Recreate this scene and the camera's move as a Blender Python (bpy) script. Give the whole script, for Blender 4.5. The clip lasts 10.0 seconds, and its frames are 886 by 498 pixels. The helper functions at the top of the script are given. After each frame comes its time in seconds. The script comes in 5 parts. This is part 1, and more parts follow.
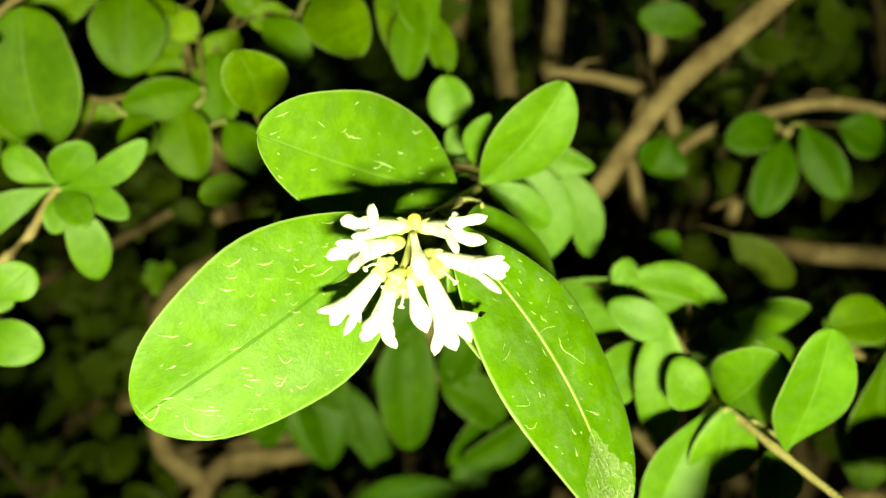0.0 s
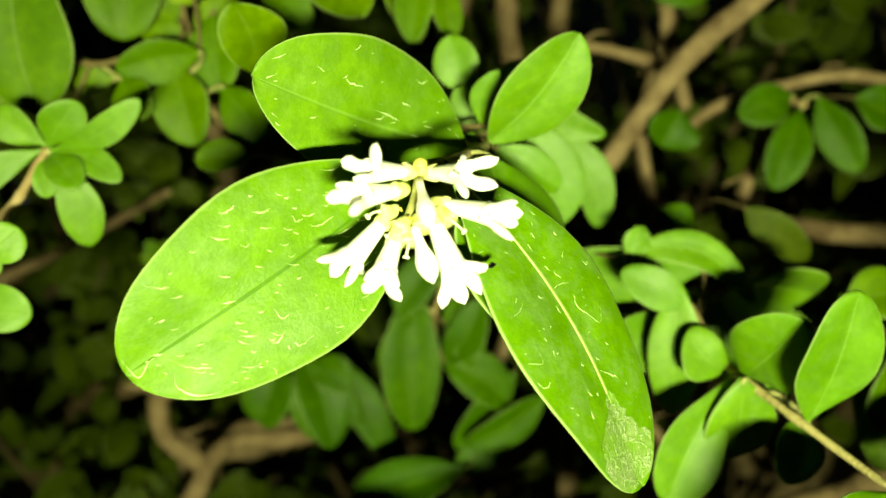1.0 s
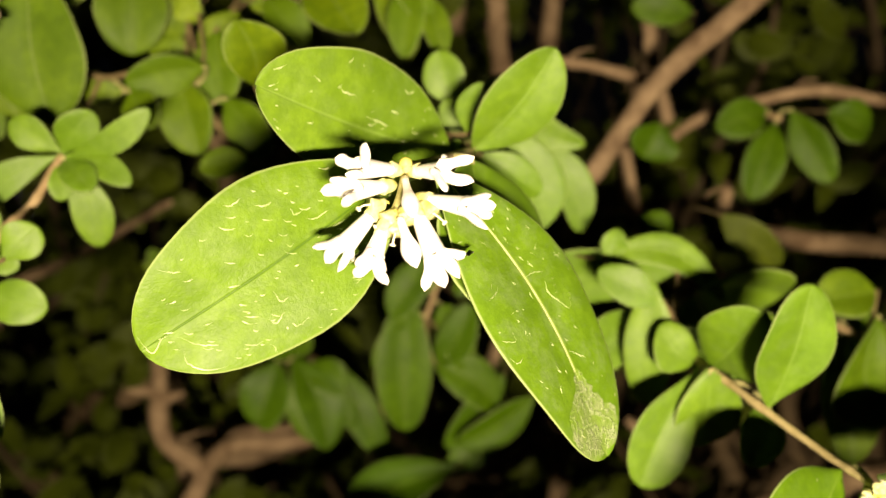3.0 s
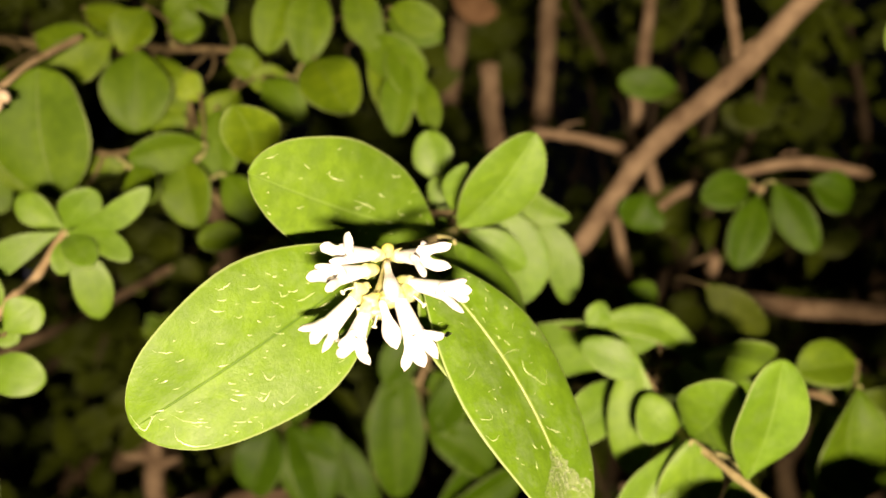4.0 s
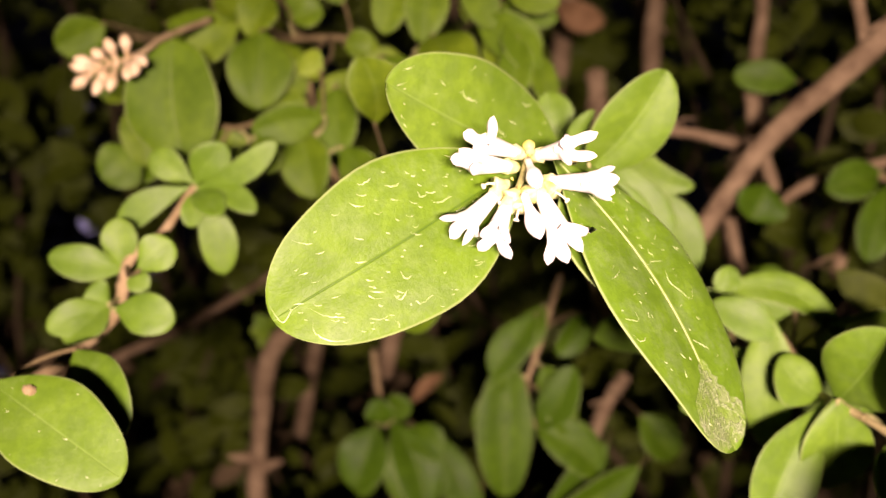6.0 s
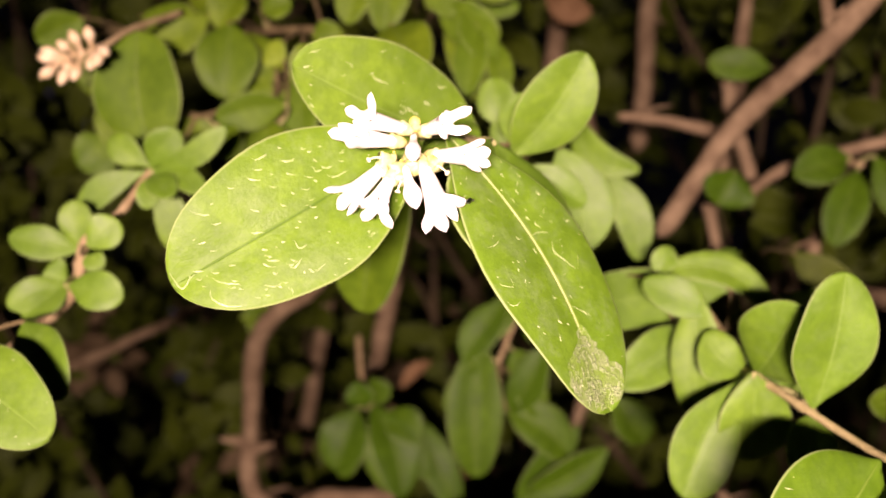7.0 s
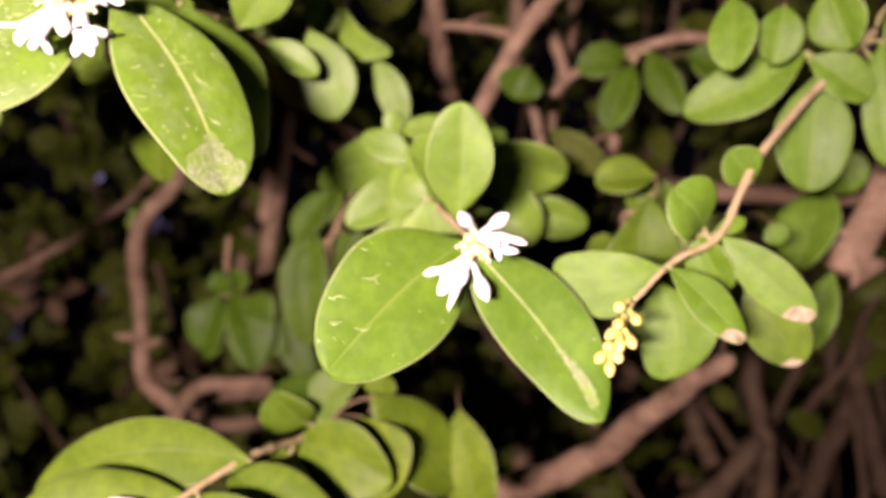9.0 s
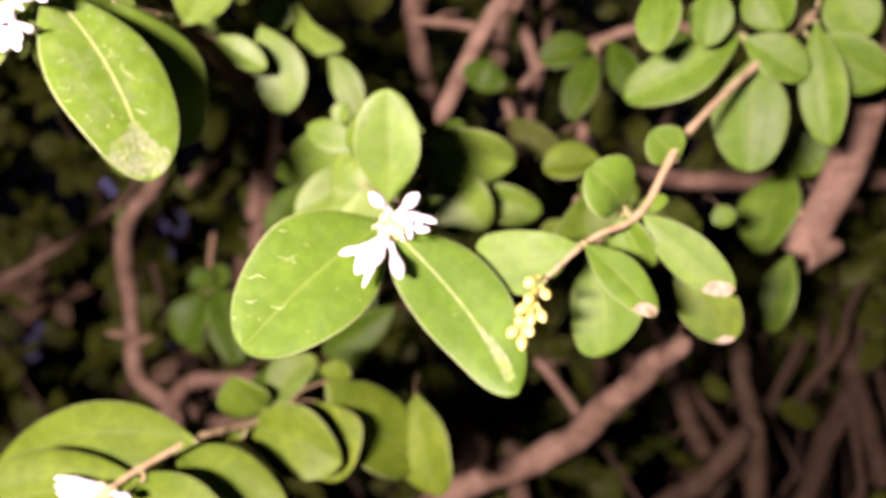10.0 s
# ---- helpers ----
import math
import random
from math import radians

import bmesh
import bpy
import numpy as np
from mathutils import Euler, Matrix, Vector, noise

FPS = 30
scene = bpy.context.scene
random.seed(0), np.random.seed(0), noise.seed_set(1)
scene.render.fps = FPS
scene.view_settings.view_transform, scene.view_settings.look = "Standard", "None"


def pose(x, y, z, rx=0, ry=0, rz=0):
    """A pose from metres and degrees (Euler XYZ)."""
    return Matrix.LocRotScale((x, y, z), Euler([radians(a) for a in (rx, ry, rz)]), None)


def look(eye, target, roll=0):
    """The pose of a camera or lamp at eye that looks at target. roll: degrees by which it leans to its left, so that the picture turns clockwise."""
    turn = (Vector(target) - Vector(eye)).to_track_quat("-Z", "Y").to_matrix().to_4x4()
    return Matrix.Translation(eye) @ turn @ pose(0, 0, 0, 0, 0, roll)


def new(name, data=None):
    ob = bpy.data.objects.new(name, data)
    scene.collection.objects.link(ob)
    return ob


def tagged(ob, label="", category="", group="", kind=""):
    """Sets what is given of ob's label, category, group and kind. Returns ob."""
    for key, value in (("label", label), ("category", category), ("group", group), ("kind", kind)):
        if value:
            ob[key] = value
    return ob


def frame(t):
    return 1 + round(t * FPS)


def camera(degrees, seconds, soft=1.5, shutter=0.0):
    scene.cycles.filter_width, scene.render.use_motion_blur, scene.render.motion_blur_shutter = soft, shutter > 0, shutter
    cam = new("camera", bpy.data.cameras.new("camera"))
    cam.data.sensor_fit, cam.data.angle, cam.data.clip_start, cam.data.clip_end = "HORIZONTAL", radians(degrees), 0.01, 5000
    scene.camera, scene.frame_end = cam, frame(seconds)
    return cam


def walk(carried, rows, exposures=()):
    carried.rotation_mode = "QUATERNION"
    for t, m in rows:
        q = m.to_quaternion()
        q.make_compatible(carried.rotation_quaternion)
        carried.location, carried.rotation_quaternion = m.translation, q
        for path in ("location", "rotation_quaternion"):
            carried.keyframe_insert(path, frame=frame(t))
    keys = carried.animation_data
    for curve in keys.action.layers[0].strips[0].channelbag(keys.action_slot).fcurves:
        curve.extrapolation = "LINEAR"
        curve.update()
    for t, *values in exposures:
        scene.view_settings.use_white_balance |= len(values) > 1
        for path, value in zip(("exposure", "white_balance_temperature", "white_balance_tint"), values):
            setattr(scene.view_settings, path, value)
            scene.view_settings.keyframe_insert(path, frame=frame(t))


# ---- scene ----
# ---- camera ----
cam = camera(56.4, 10.0)
cam.data.dof.use_dof = True
cam.data.dof.focus_distance = 0.120
cam.data.dof.aperture_fstop = 15.5
METRES, EYE, TILT, LEAN, TURN = 0.25, 1.0, -8.0, 0.0, 0.0
ROWS = [
    (0.0, 0.0, 0.0, 0.0, -0.0, 0.0, -0.0),
    (0.5, 0.0007, 0.0194, -0.0145, 0.11, -0.24, -0.08),
    (1.0, -0.0026, 0.0304, -0.0239, 0.2, -0.54, -0.06),
    (1.5, -0.019, 0.0116, -0.0063, 0.23, -0.45, -0.09),
    (2.0, -0.0169, -0.0148, -0.0124, -0.06, -0.27, -0.12),
    (2.5, 0.0018, -0.0267, -0.0215, -0.07, -0.03, -0.06),
    (2.7, 0.0022, -0.0210, -0.0340, -0.06, 0.16, -0.07),
    (3.8, 0.0207, -0.0359, -0.0459, 0.26, 3.71, -0.26),
    (4.0, 0.0199, -0.049, -0.026, 0.14, 4.71, -0.18),
    (4.5, 0.0354, -0.0736, -0.0702, 0.43, 5.43, 0.05),
    (5.0, 0.0226, -0.0418, -0.1376, 1.07, 6.55, 0.15),
    (5.5, -0.0281, -0.0155, -0.1303, 2.67, 8.55, 0.21),
    (5.7, -0.0268, -0.0259, -0.1225, 4.07, 8.52, -0.58),
    (6.8, 0.0631, -0.0268, -0.1266, 8.64, 8.71, -1.81),
    (7.0, 0.0819, -0.04, -0.1411, 8.36, 8.27, -1.75),
    (7.5, 0.1349, -0.1041, -0.185, 7.01, 7.61, -0.9),
    (8.0, 0.1844, -0.1551, -0.2347, 6.11, 6.33, -0.56),
    (8.5, 0.266, -0.1518, -0.2713, 6.51, 5.95, -0.64),
    (9.0, 0.3883, -0.1414, -0.2771, 8.51, 5.76, -0.62),
    (9.5, 0.4801, -0.1511, -0.2993, 10.37, 5.79, -0.2),
    (10.0, 0.4848, -0.1461, -0.2993, 10.35, 5.96, 0.21),
]
EXPOSURES = [(0.0, 0.66, 10400, -42), (1.8, 0.66, 10400, -42), (2.5, 0.52, 9200, 2), (4.0, 0.50, 8250, 26), (4.5, 0.50, 7850, 37), (5.5, 0.53, 7550, 46), (6.9, 0.53, 7400, 50), (7.5, 0.37, 7300, 52), (8.0, 0.50, 7100, 55), (8.5, 0.58, 6950, 58), (9.2, 0.84, 6500, 64), (10.0, 1.0, 6350, 67)]
walk(cam, [(t, pose(0, 0, EYE, TILT, LEAN, TURN) @ pose(METRES * x, METRES * y, METRES * z, 90 + pitch, roll, yaw)) for t, x, y, z, yaw, pitch, roll in ROWS], EXPOSURES)

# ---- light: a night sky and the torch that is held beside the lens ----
world = bpy.data.worlds.new("night")
scene.world = world
world.use_nodes = True
world.node_tree.nodes["Background"].inputs[0].default_value = (0.004, 0.005, 0.008, 1)
world.node_tree.nodes["Background"].inputs[1].default_value = 0.12

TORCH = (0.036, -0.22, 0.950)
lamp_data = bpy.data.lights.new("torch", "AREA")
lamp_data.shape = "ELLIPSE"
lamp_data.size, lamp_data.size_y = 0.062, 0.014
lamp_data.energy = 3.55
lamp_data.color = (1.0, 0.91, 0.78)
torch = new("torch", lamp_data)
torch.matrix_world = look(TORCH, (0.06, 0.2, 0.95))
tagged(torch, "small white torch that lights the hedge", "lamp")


# ---- materials ----
def material(name, rough=0.5, spec=0.5):
    m = bpy.data.materials.new(name)
    m.use_nodes = True
    t = m.node_tree
    b = t.nodes["Principled BSDF"]
    b.inputs["Roughness"].default_value = rough
    b.inputs["Specular IOR Level"].default_value = spec
    return m, t, b


def ramp(t, source, stops):
    r = t.nodes.new("ShaderNodeValToRGB")
    r.color_ramp.elements[0].position, r.color_ramp.elements[0].color = stops[0][0], (*stops[0][1], 1)
    r.color_ramp.elements[1].position, r.color_ramp.elements[1].color = stops[-1][0], (*stops[-1][1], 1)
    for p, c in stops[1:-1]:
        r.color_ramp.elements.new(p).color = (*c, 1)
    t.links.new(source, r.inputs[0])
    return r.outputs[0]


def noise_node(t, scale, detail=3.0, vector=None, rough=0.5):
    n = t.nodes.new("ShaderNodeTexNoise")
    n.inputs["Scale"].default_value, n.inputs["Detail"].default_value, n.inputs["Roughness"].default_value = scale, detail, rough
    if vector is not None:
        t.links.new(vector, n.inputs["Vector"])
    return n.outputs["Fac"]


def maths(t, op, a, b=None):
    n = t.nodes.new("ShaderNodeMath")
    n.operation = op
    for i, value in enumerate((a, b)):
        if value is None:
            continue
        if isinstance(value, (int, float)):
            n.inputs[i].default_value = value
        else:
            t.links.new(value, n.inputs[i])
    return n.outputs[0]


def mixed(t, fac, a, b, blend="MIX"):
    n = t.nodes.new("ShaderNodeMix")
    n.data_type, n.blend_type = "RGBA", blend
    for i, value in ((0, fac), (6, a), (7, b)):
        if isinstance(value, (int, float)):
            n.inputs[i].default_value = value
        elif isinstance(value, tuple):
            n.inputs[i].default_value = (*value, 1)
        else:
            t.links.new(value, n.inputs[i])
    return n.outputs[2]


def bump(t, b, height, strength, distance):
    n = t.nodes.new("ShaderNodeBump")
    n.inputs["Strength"].default_value, n.inputs["Distance"].default_value = strength, distance
    t.links.new(height, n.inputs["Height"])
    t.links.new(n.outputs[0], b.inputs["Normal"])


def leaf_material(name, dark, light, young, rib, rough, gloss=0.40, groove=0.018, dull=0.0):
    """A leaf blade: mottled green, midrib and side veins along the blade's own coordinates, each leaf a little different."""
    m, t, b = material(name, rough, gloss)
    where = t.nodes.new("ShaderNodeTexCoord")
    info = t.nodes.new("ShaderNodeObjectInfo")
    split = t.nodes.new("ShaderNodeSeparateXYZ")
    t.links.new(where.outputs["UV"], split.inputs[0])
    u, w = split.outputs[0], split.outputs[1]
    across = maths(t, "ABSOLUTE", maths(t, "SUBTRACT", w, 0.5))
    coarse = noise_node(t, 110.0, 6.0, where.outputs["Object"])
    fine = noise_node(t, 1300.0, 4.0, where.outputs["Object"], 0.6)
    colour = mixed(t, ramp(t, coarse, [(0.3, (0, 0, 0)), (0.7, (1, 1, 1))]), dark, light)
    colour = mixed(t, maths(t, "MULTIPLY", info.outputs["Random"], 0.55), colour, young)
    broad = noise_node(t, 75.0, 2.0, where.outputs["Object"])
    colour = mixed(t, maths(t, "MULTIPLY", ramp(t, broad, [(0.38, (1, 1, 1)), (0.6, (0, 0, 0))]), 0.42), colour, tuple(0.66 * c for c in dark))
    colour = mixed(t, maths(t, "MULTIPLY", ramp(t, fine, [(0.35, (0, 0, 0)), (0.75, (1, 1, 1))]), 0.45), colour, light)
    if dull:
        # a thin dull haze, in patches
        haze = noise_node(t, 210.0, 9.0, where.outputs["Object"], 0.75)
        colour = mixed(t, maths(t, "MULTIPLY", ramp(t, haze, [(0.47, (0, 0, 0)), (0.66, (1, 1, 1))]), dull), colour, tuple(0.55 * c + 0.12 for c in light))
    # blotches and the fine net of the smallest veins
    blotch = noise_node(t, 360.0, 6.0, where.outputs["Object"], 0.65)
    colour = mixed(t, maths(t, "MULTIPLY", ramp(t, blotch, [(0.42, (1, 1, 1)), (0.60, (0, 0, 0))]), 0.38), colour, tuple(0.7 * c for c in dark))
    cell = t.nodes.new("ShaderNodeTexVoronoi")
    cell.feature = "DISTANCE_TO_EDGE"
    cell.inputs["Scale"].default_value = 1500.0
    t.links.new(where.outputs["Object"], cell.inputs["Vector"])
    net = ramp(t, cell.outputs["Distance"], [(0.02, (1, 1, 1)), (0.16, (0, 0, 0))])
    colour = mixed(t, maths(t, "MULTIPLY", net, 0.10), colour, tuple(0.6 * c for c in dark))
    # side veins slant from the midrib towards the tip
    slant = maths(t, "SUBTRACT", maths(t, "MULTIPLY", u, 9.0), maths(t, "MULTIPLY", across, 7.0))
    wobble = maths(t, "MULTIPLY", noise_node(t, 260.0, 2.0, where.outputs["Object"]), 0.8)
    saw = maths(t, "ABSOLUTE", maths(t, "SUBTRACT", maths(t, "FRACT", maths(t, "ADD", slant, wobble)), 0.5))
    vein = ramp(t, saw, [(0.0, (1, 1, 1)), (0.06, (0, 0, 0))])
    colour = mixed(t, maths(t, "MULTIPLY", vein, 0.03), colour, light)
    middle = ramp(t, across, [(0.3 * groove, (1, 1, 1)), (groove, (0, 0, 0))])
    colour = mixed(t, maths(t, "MULTIPLY", middle, 0.7), colour, rib)
    edge = ramp(t, across, [(0.482, (0, 0, 0)), (0.494, (1, 1, 1))])
    colour = mixed(t, maths(t, "MULTIPLY", edge, 0.5), colour, (0.34, 0.42, 0.18))
    t.links.new(colour, b.inputs["Base Color"])
    t.links.new(ramp(t, coarse, [(0.3, (rough + 0.02,) * 3), (0.75, (rough + 0.16,) * 3)]), b.inputs["Roughness"])
    high = maths(t, "ADD", maths(t, "MULTIPLY", fine, 0.30), maths(t, "ADD", maths(t, "MULTIPLY", vein, -0.03), maths(t, "MULTIPLY", middle, -0.3)))
    bump(t, b, maths(t, "ADD", maths(t, "ADD", high, maths(t, "MULTIPLY", net, -0.03)), maths(t, "ADD", maths(t, "MULTIPLY", coarse, 0.45), maths(t, "MULTIPLY", blotch, 0.25))), 0.55, 0.0005)
    b.inputs["Subsurface Weight"].default_value = 0.0
    return m


def bark_material(name, dark, light, scale):
    m, t, b = material(name, 0.8, 0.25)
    where = t.nodes.new("ShaderNodeTexCoord")
    info = t.nodes.new("ShaderNodeObjectInfo")
    big = noise_node(t, scale, 5.0, where.outputs["Object"], 0.65)
    small = noise_node(t, scale * 7, 3.0, where.outputs["Object"])
    colour = mixed(t, ramp(t, big, [(0.3, (0, 0, 0)), (0.7, (1, 1, 1))]), dark, light)
    colour = mixed(t, maths(t, "MULTIPLY", info.outputs["Random"], 0.3), colour, dark)
    colour = mixed(t, maths(t, "MULTIPLY", ramp(t, small, [(0.55, (0, 0, 0)), (0.75, (1, 1, 1))]), 0.4), colour, light)
    t.links.new(colour, b.inputs["Base Color"])
    bump(t, b, maths(t, "ADD", big, maths(t, "MULTIPLY", small, 0.4)), 0.7, 0.0012)
    return m


def mottled(name, a, c, scale, rough=0.6, spec=0.4, height=0.0002):
    m, t, b = material(name, rough, spec)
    where = t.nodes.new("ShaderNodeTexCoord")
    n = noise_node(t, scale, 4.0, where.outputs["Object"])
    t.links.new(mixed(t, ramp(t, n, [(0.3, (0, 0, 0)), (0.7, (1, 1, 1))]), a, c), b.inputs["Base Color"])
    bump(t, b, n, 0.5, height)
    return m


LEAF = leaf_material("glossy_leaf", (0.074, 0.173, 0.0080), (0.112, 0.229, 0.0135), (0.154, 0.272, 0.0179), (0.14, 0.25, 0.04), 0.46, dull=0.16)
LEAF_GROOVE = leaf_material("grooved_leaf", (0.066, 0.160, 0.0066), (0.100, 0.209, 0.0105), (0.136, 0.246, 0.0140), (0.034, 0.092, 0.005), 0.42, 0.20, 0.010, 0.28)
LEAF_RICH = leaf_material("deep_green_leaf", (0.056, 0.146, 0.0046), (0.086, 0.194, 0.0074), (0.110, 0.222, 0.0090), (0.13, 0.22, 0.03), 0.48, 0.28, dull=0.10)
LEAF_MID = leaf_material("inner_leaf", (0.0500, 0.1140, 0.0040), (0.0880, 0.1690, 0.0066), (0.1750, 0.2450, 0.0085), (0.10, 0.16, 0.03), 0.48, 0.20)
LEAF_PALE = leaf_material("pale_ribbed_leaf", (0.075, 0.178, 0.0078), (0.112, 0.234, 0.0128), (0.142, 0.268, 0.0156), (0.34, 0.40, 0.12), 0.44, dull=0.40)
# darker copy for the far sprigs; its colour carries the weaker light there
LEAF_DIMMED = leaf_material("dimmed_far_leaf", (0.0260, 0.0700, 0.0022), (0.0500, 0.1200, 0.0042), (0.0760, 0.1500, 0.0056), (0.09, 0.14, 0.02), 0.42, 0.14)
# leaf green dimmed most: the torch's falloff deep in the hedge, put into colour
LEAF_DEEP = leaf_material("dimmed_deep_leaf", (0.026, 0.043, 0.0025), (0.047, 0.072, 0.0041), (0.072, 0.092, 0.0062), (0.06, 0.08, 0.02), 0.5, 0.10)
YOUNG = leaf_material("young_leaf", (0.13, 0.24, 0.012), (0.18, 0.29, 0.016), (0.24, 0.31, 0.02), (0.2, 0.3, 0.05), 0.45)
STEM = bark_material("twig_bark", (0.22, 0.155, 0.070), (0.42, 0.325, 0.18), 160.0)
TWIG = bark_material("side_twig_bark", (0.085, 0.062, 0.026), (0.18, 0.14, 0.062), 160.0)
PALE_STEM = bark_material("pale_twig", (0.29, 0.235, 0.095), (0.50, 0.425, 0.22), 160.0)
GREEN_STEM = bark_material("young_twig", (0.22, 0.22, 0.08), (0.34, 0.33, 0.14), 200.0)
BARK = bark_material("branch_bark", (0.088, 0.055, 0.028), (0.285, 0.208, 0.120), 85.0)
PETAL = mottled("petal", (0.80, 0.79, 0.73), (0.88, 0.88, 0.84), 420.0, 0.55)
BUD_TIP = mottled("bud_petal", (0.72, 0.74, 0.50), (0.84, 0.84, 0.68), 500.0, 0.55)
CALYX = mottled("calyx", (0.46, 0.47, 0.12), (0.74, 0.73, 0.42), 600.0, 0.6)
ANTHER = mottled("anther", (0.60, 0.46, 0.06), (0.74, 0.62, 0.14), 800.0, 0.7)
YELLOW_BUD = mottled("yellow_bud", (0.54, 0.49, 0.08), (0.72, 0.67, 0.20), 500.0, 0.5)
WITHERED = mottled("withered_flower", (0.46, 0.33, 0.16), (0.76, 0.62, 0.42), 300.0, 0.8)
RIB = mottled("pale_rib", (0.24, 0.34, 0.09), (0.38, 0.46, 0.20), 400.0, 0.45)


def scarred():
    """Dead silvery skin on a leaf: a thin pale film over the green, with torn brighter ridges."""
    m, t, b = material("scarred_skin", 0.42, 0.5)
    where = t.nodes.new("ShaderNodeTexCoord")
    n = noise_node(t, 700.0, 8.0, where.outputs["Object"], 0.72)
    big = noise_node(t, 230.0, 3.0, where.outputs["Object"])
    ridge = ramp(t, maths(t, "ABSOLUTE", maths(t, "SUBTRACT", noise_node(t, 480.0, 4.0, where.outputs["Object"], 0.6), 0.5)), [(0.0, (1, 1, 1)), (0.03, (0, 0, 0))])
    colour = mixed(t, ramp(t, n, [(0.40, (0, 0, 0)), (0.68, (1, 1, 1))]), (0.115, 0.200, 0.034), (0.235, 0.295, 0.140))
    colour = mixed(t, ramp(t, big, [(0.44, (0, 0, 0)), (0.62, (1, 1, 1))]), colour, (0.135, 0.245, 0.030))
    colour = mixed(t, maths(t, "MULTIPLY", ridge, 0.38), colour, (0.60, 0.64, 0.48))
    t.links.new(colour, b.inputs["Base Color"])
    bump(t, b, maths(t, "ADD", n, maths(t, "MULTIPLY", ridge, 0.5)), 0.7, 0.0004)
    return m


SCAR = scarred()
SCORCH = mottled("scorched_tip", (0.13, 0.125, 0.045), (0.36, 0.31, 0.185), 420.0, 0.6)
TRAIL = mottled("dried_film", (0.30, 0.42, 0.14), (0.66, 0.72, 0.46), 700.0, 0.3, 0.6)
SOIL = mottled("soil", (0.035, 0.026, 0.018), (0.08, 0.06, 0.042), 25.0, 0.95, 0.1, 0.006)
# dead wood's darker bark, dimmed further in colour for the unlit depth
DEAD_DIM = bark_material("dimmed_dead_twig", (0.028, 0.019, 0.009), (0.092, 0.064, 0.030), 70.0)
LITTER = bark_material("withered_leaf", (0.075, 0.050, 0.023), (0.16, 0.112, 0.056), 60.0)
DRY = bark_material("dry_leaf", (0.12, 0.064, 0.026), (0.23, 0.135, 0.064), 120.0)


# ---- building blocks ----
FRONT = Vector((0.03, -0.10, 0.99))


LINES, FOOTS = {}, {}


def part(name, bm, mat, parent=None, label=""):
    """Links a bmesh as one mesh object under a thing or a part."""
    me = bpy.data.meshes.new(name)
    bm.normal_update()
    bm.to_mesh(me)
    bm.free()
    for p in me.polygons:
        p.use_smooth = True
    me.materials.append(mat)
    ob = new(name, me)
    ob.parent = parent
    if label:
        tagged(ob, label)
    return ob


def thing(name, at, label, category, group="", kind=""):
    """An Empty at the base of a thing, that parents its parts."""
    ob = new(name)
    ob.location = at
    ob.empty_display_size = 0.005
    return tagged(ob, label, category, group, kind)


def under(parent, ob):
    """Keeps ob where it is, in the world, under its parent."""
    ob.parent = parent
    p, shift = parent, Vector((0, 0, 0))
    while p is not None:
        shift = shift + p.location
        p = p.parent
    ob.location = -shift
    return ob


def smooth_line(points, per=6):
    """A Catmull-Rom line through the points."""
    pts = [Vector(p) for p in points]
    if len(pts) == 2:
        return [pts[0].lerp(pts[1], i / per) for i in range(per + 1)]
    ext = [2 * pts[0] - pts[1]] + pts + [2 * pts[-1] - pts[-2]]
    out = []
    for a, b, c, d in zip(ext, ext[1:], ext[2:], ext[3:]):
        for i in range(per):
            t = i / per
            out.append(0.5 * (2 * b + (c - a) * t + (2 * a - 5 * b + 4 * c - d) * t * t + (3 * b - a - 3 * c + d) * t ** 3))
    return out + [pts[-1]]


def sweep(bm, line, radius, sides=8, closed=True):
    """A round skin of changing radius along a line."""
    side = None
    rings = []
    for i, p in enumerate(line):
        way = (line[min(i + 1, len(line) - 1)] - line[max(i - 1, 0)]).normalized()
        if side is None:
            side = way.orthogonal().normalized()
        side = (side - way * side.dot(way)).normalized()
        up = way.cross(side)
        r = radius(i / (len(line) - 1))
        ring = []
        for k in range(sides):
            a = math.tau * k / sides
            rr = r(a) if callable(r) else r
            ring.append(bm.verts.new(p + rr * (math.cos(a) * side + math.sin(a) * up)))
        rings.append(ring)
    for a, b in zip(rings, rings[1:]):
        for k in range(sides):
            bm.faces.new((a[k], a[(k + 1) % sides], b[(k + 1) % sides], b[k]))
    if closed:
        bm.faces.new(rings[0][::-1])
        bm.faces.new(rings[-1])
    return rings


def stem(s, points, r0, r1, mat=STEM, name="stem", knots=True, label=""):
    """A tapering twig with slightly swollen nodes."""
    line = smooth_line(points, 10)
    n = max(2, round(sum((b - a).length for a, b in zip(line, line[1:])) / 0.012))
    bm = bmesh.new()

    def radius(u):
        r = r0 + (r1 - r0) * u
        return r * (1 + (0.28 * math.exp(-((u * n) % 1 - 0.5) ** 2 / 0.006) if knots else 0))
    for i, p in enumerate(line):
        line[i] = p + 0.15 * r0 * Vector(noise.noise_vector(p * 130))
    sweep(bm, line, radius)
    LINES.setdefault(s.name, []).extend((p, r0 + (r1 - r0) * i / len(line)) for i, p in enumerate(line))
    return under(s, part(name, bm, mat, None, label))


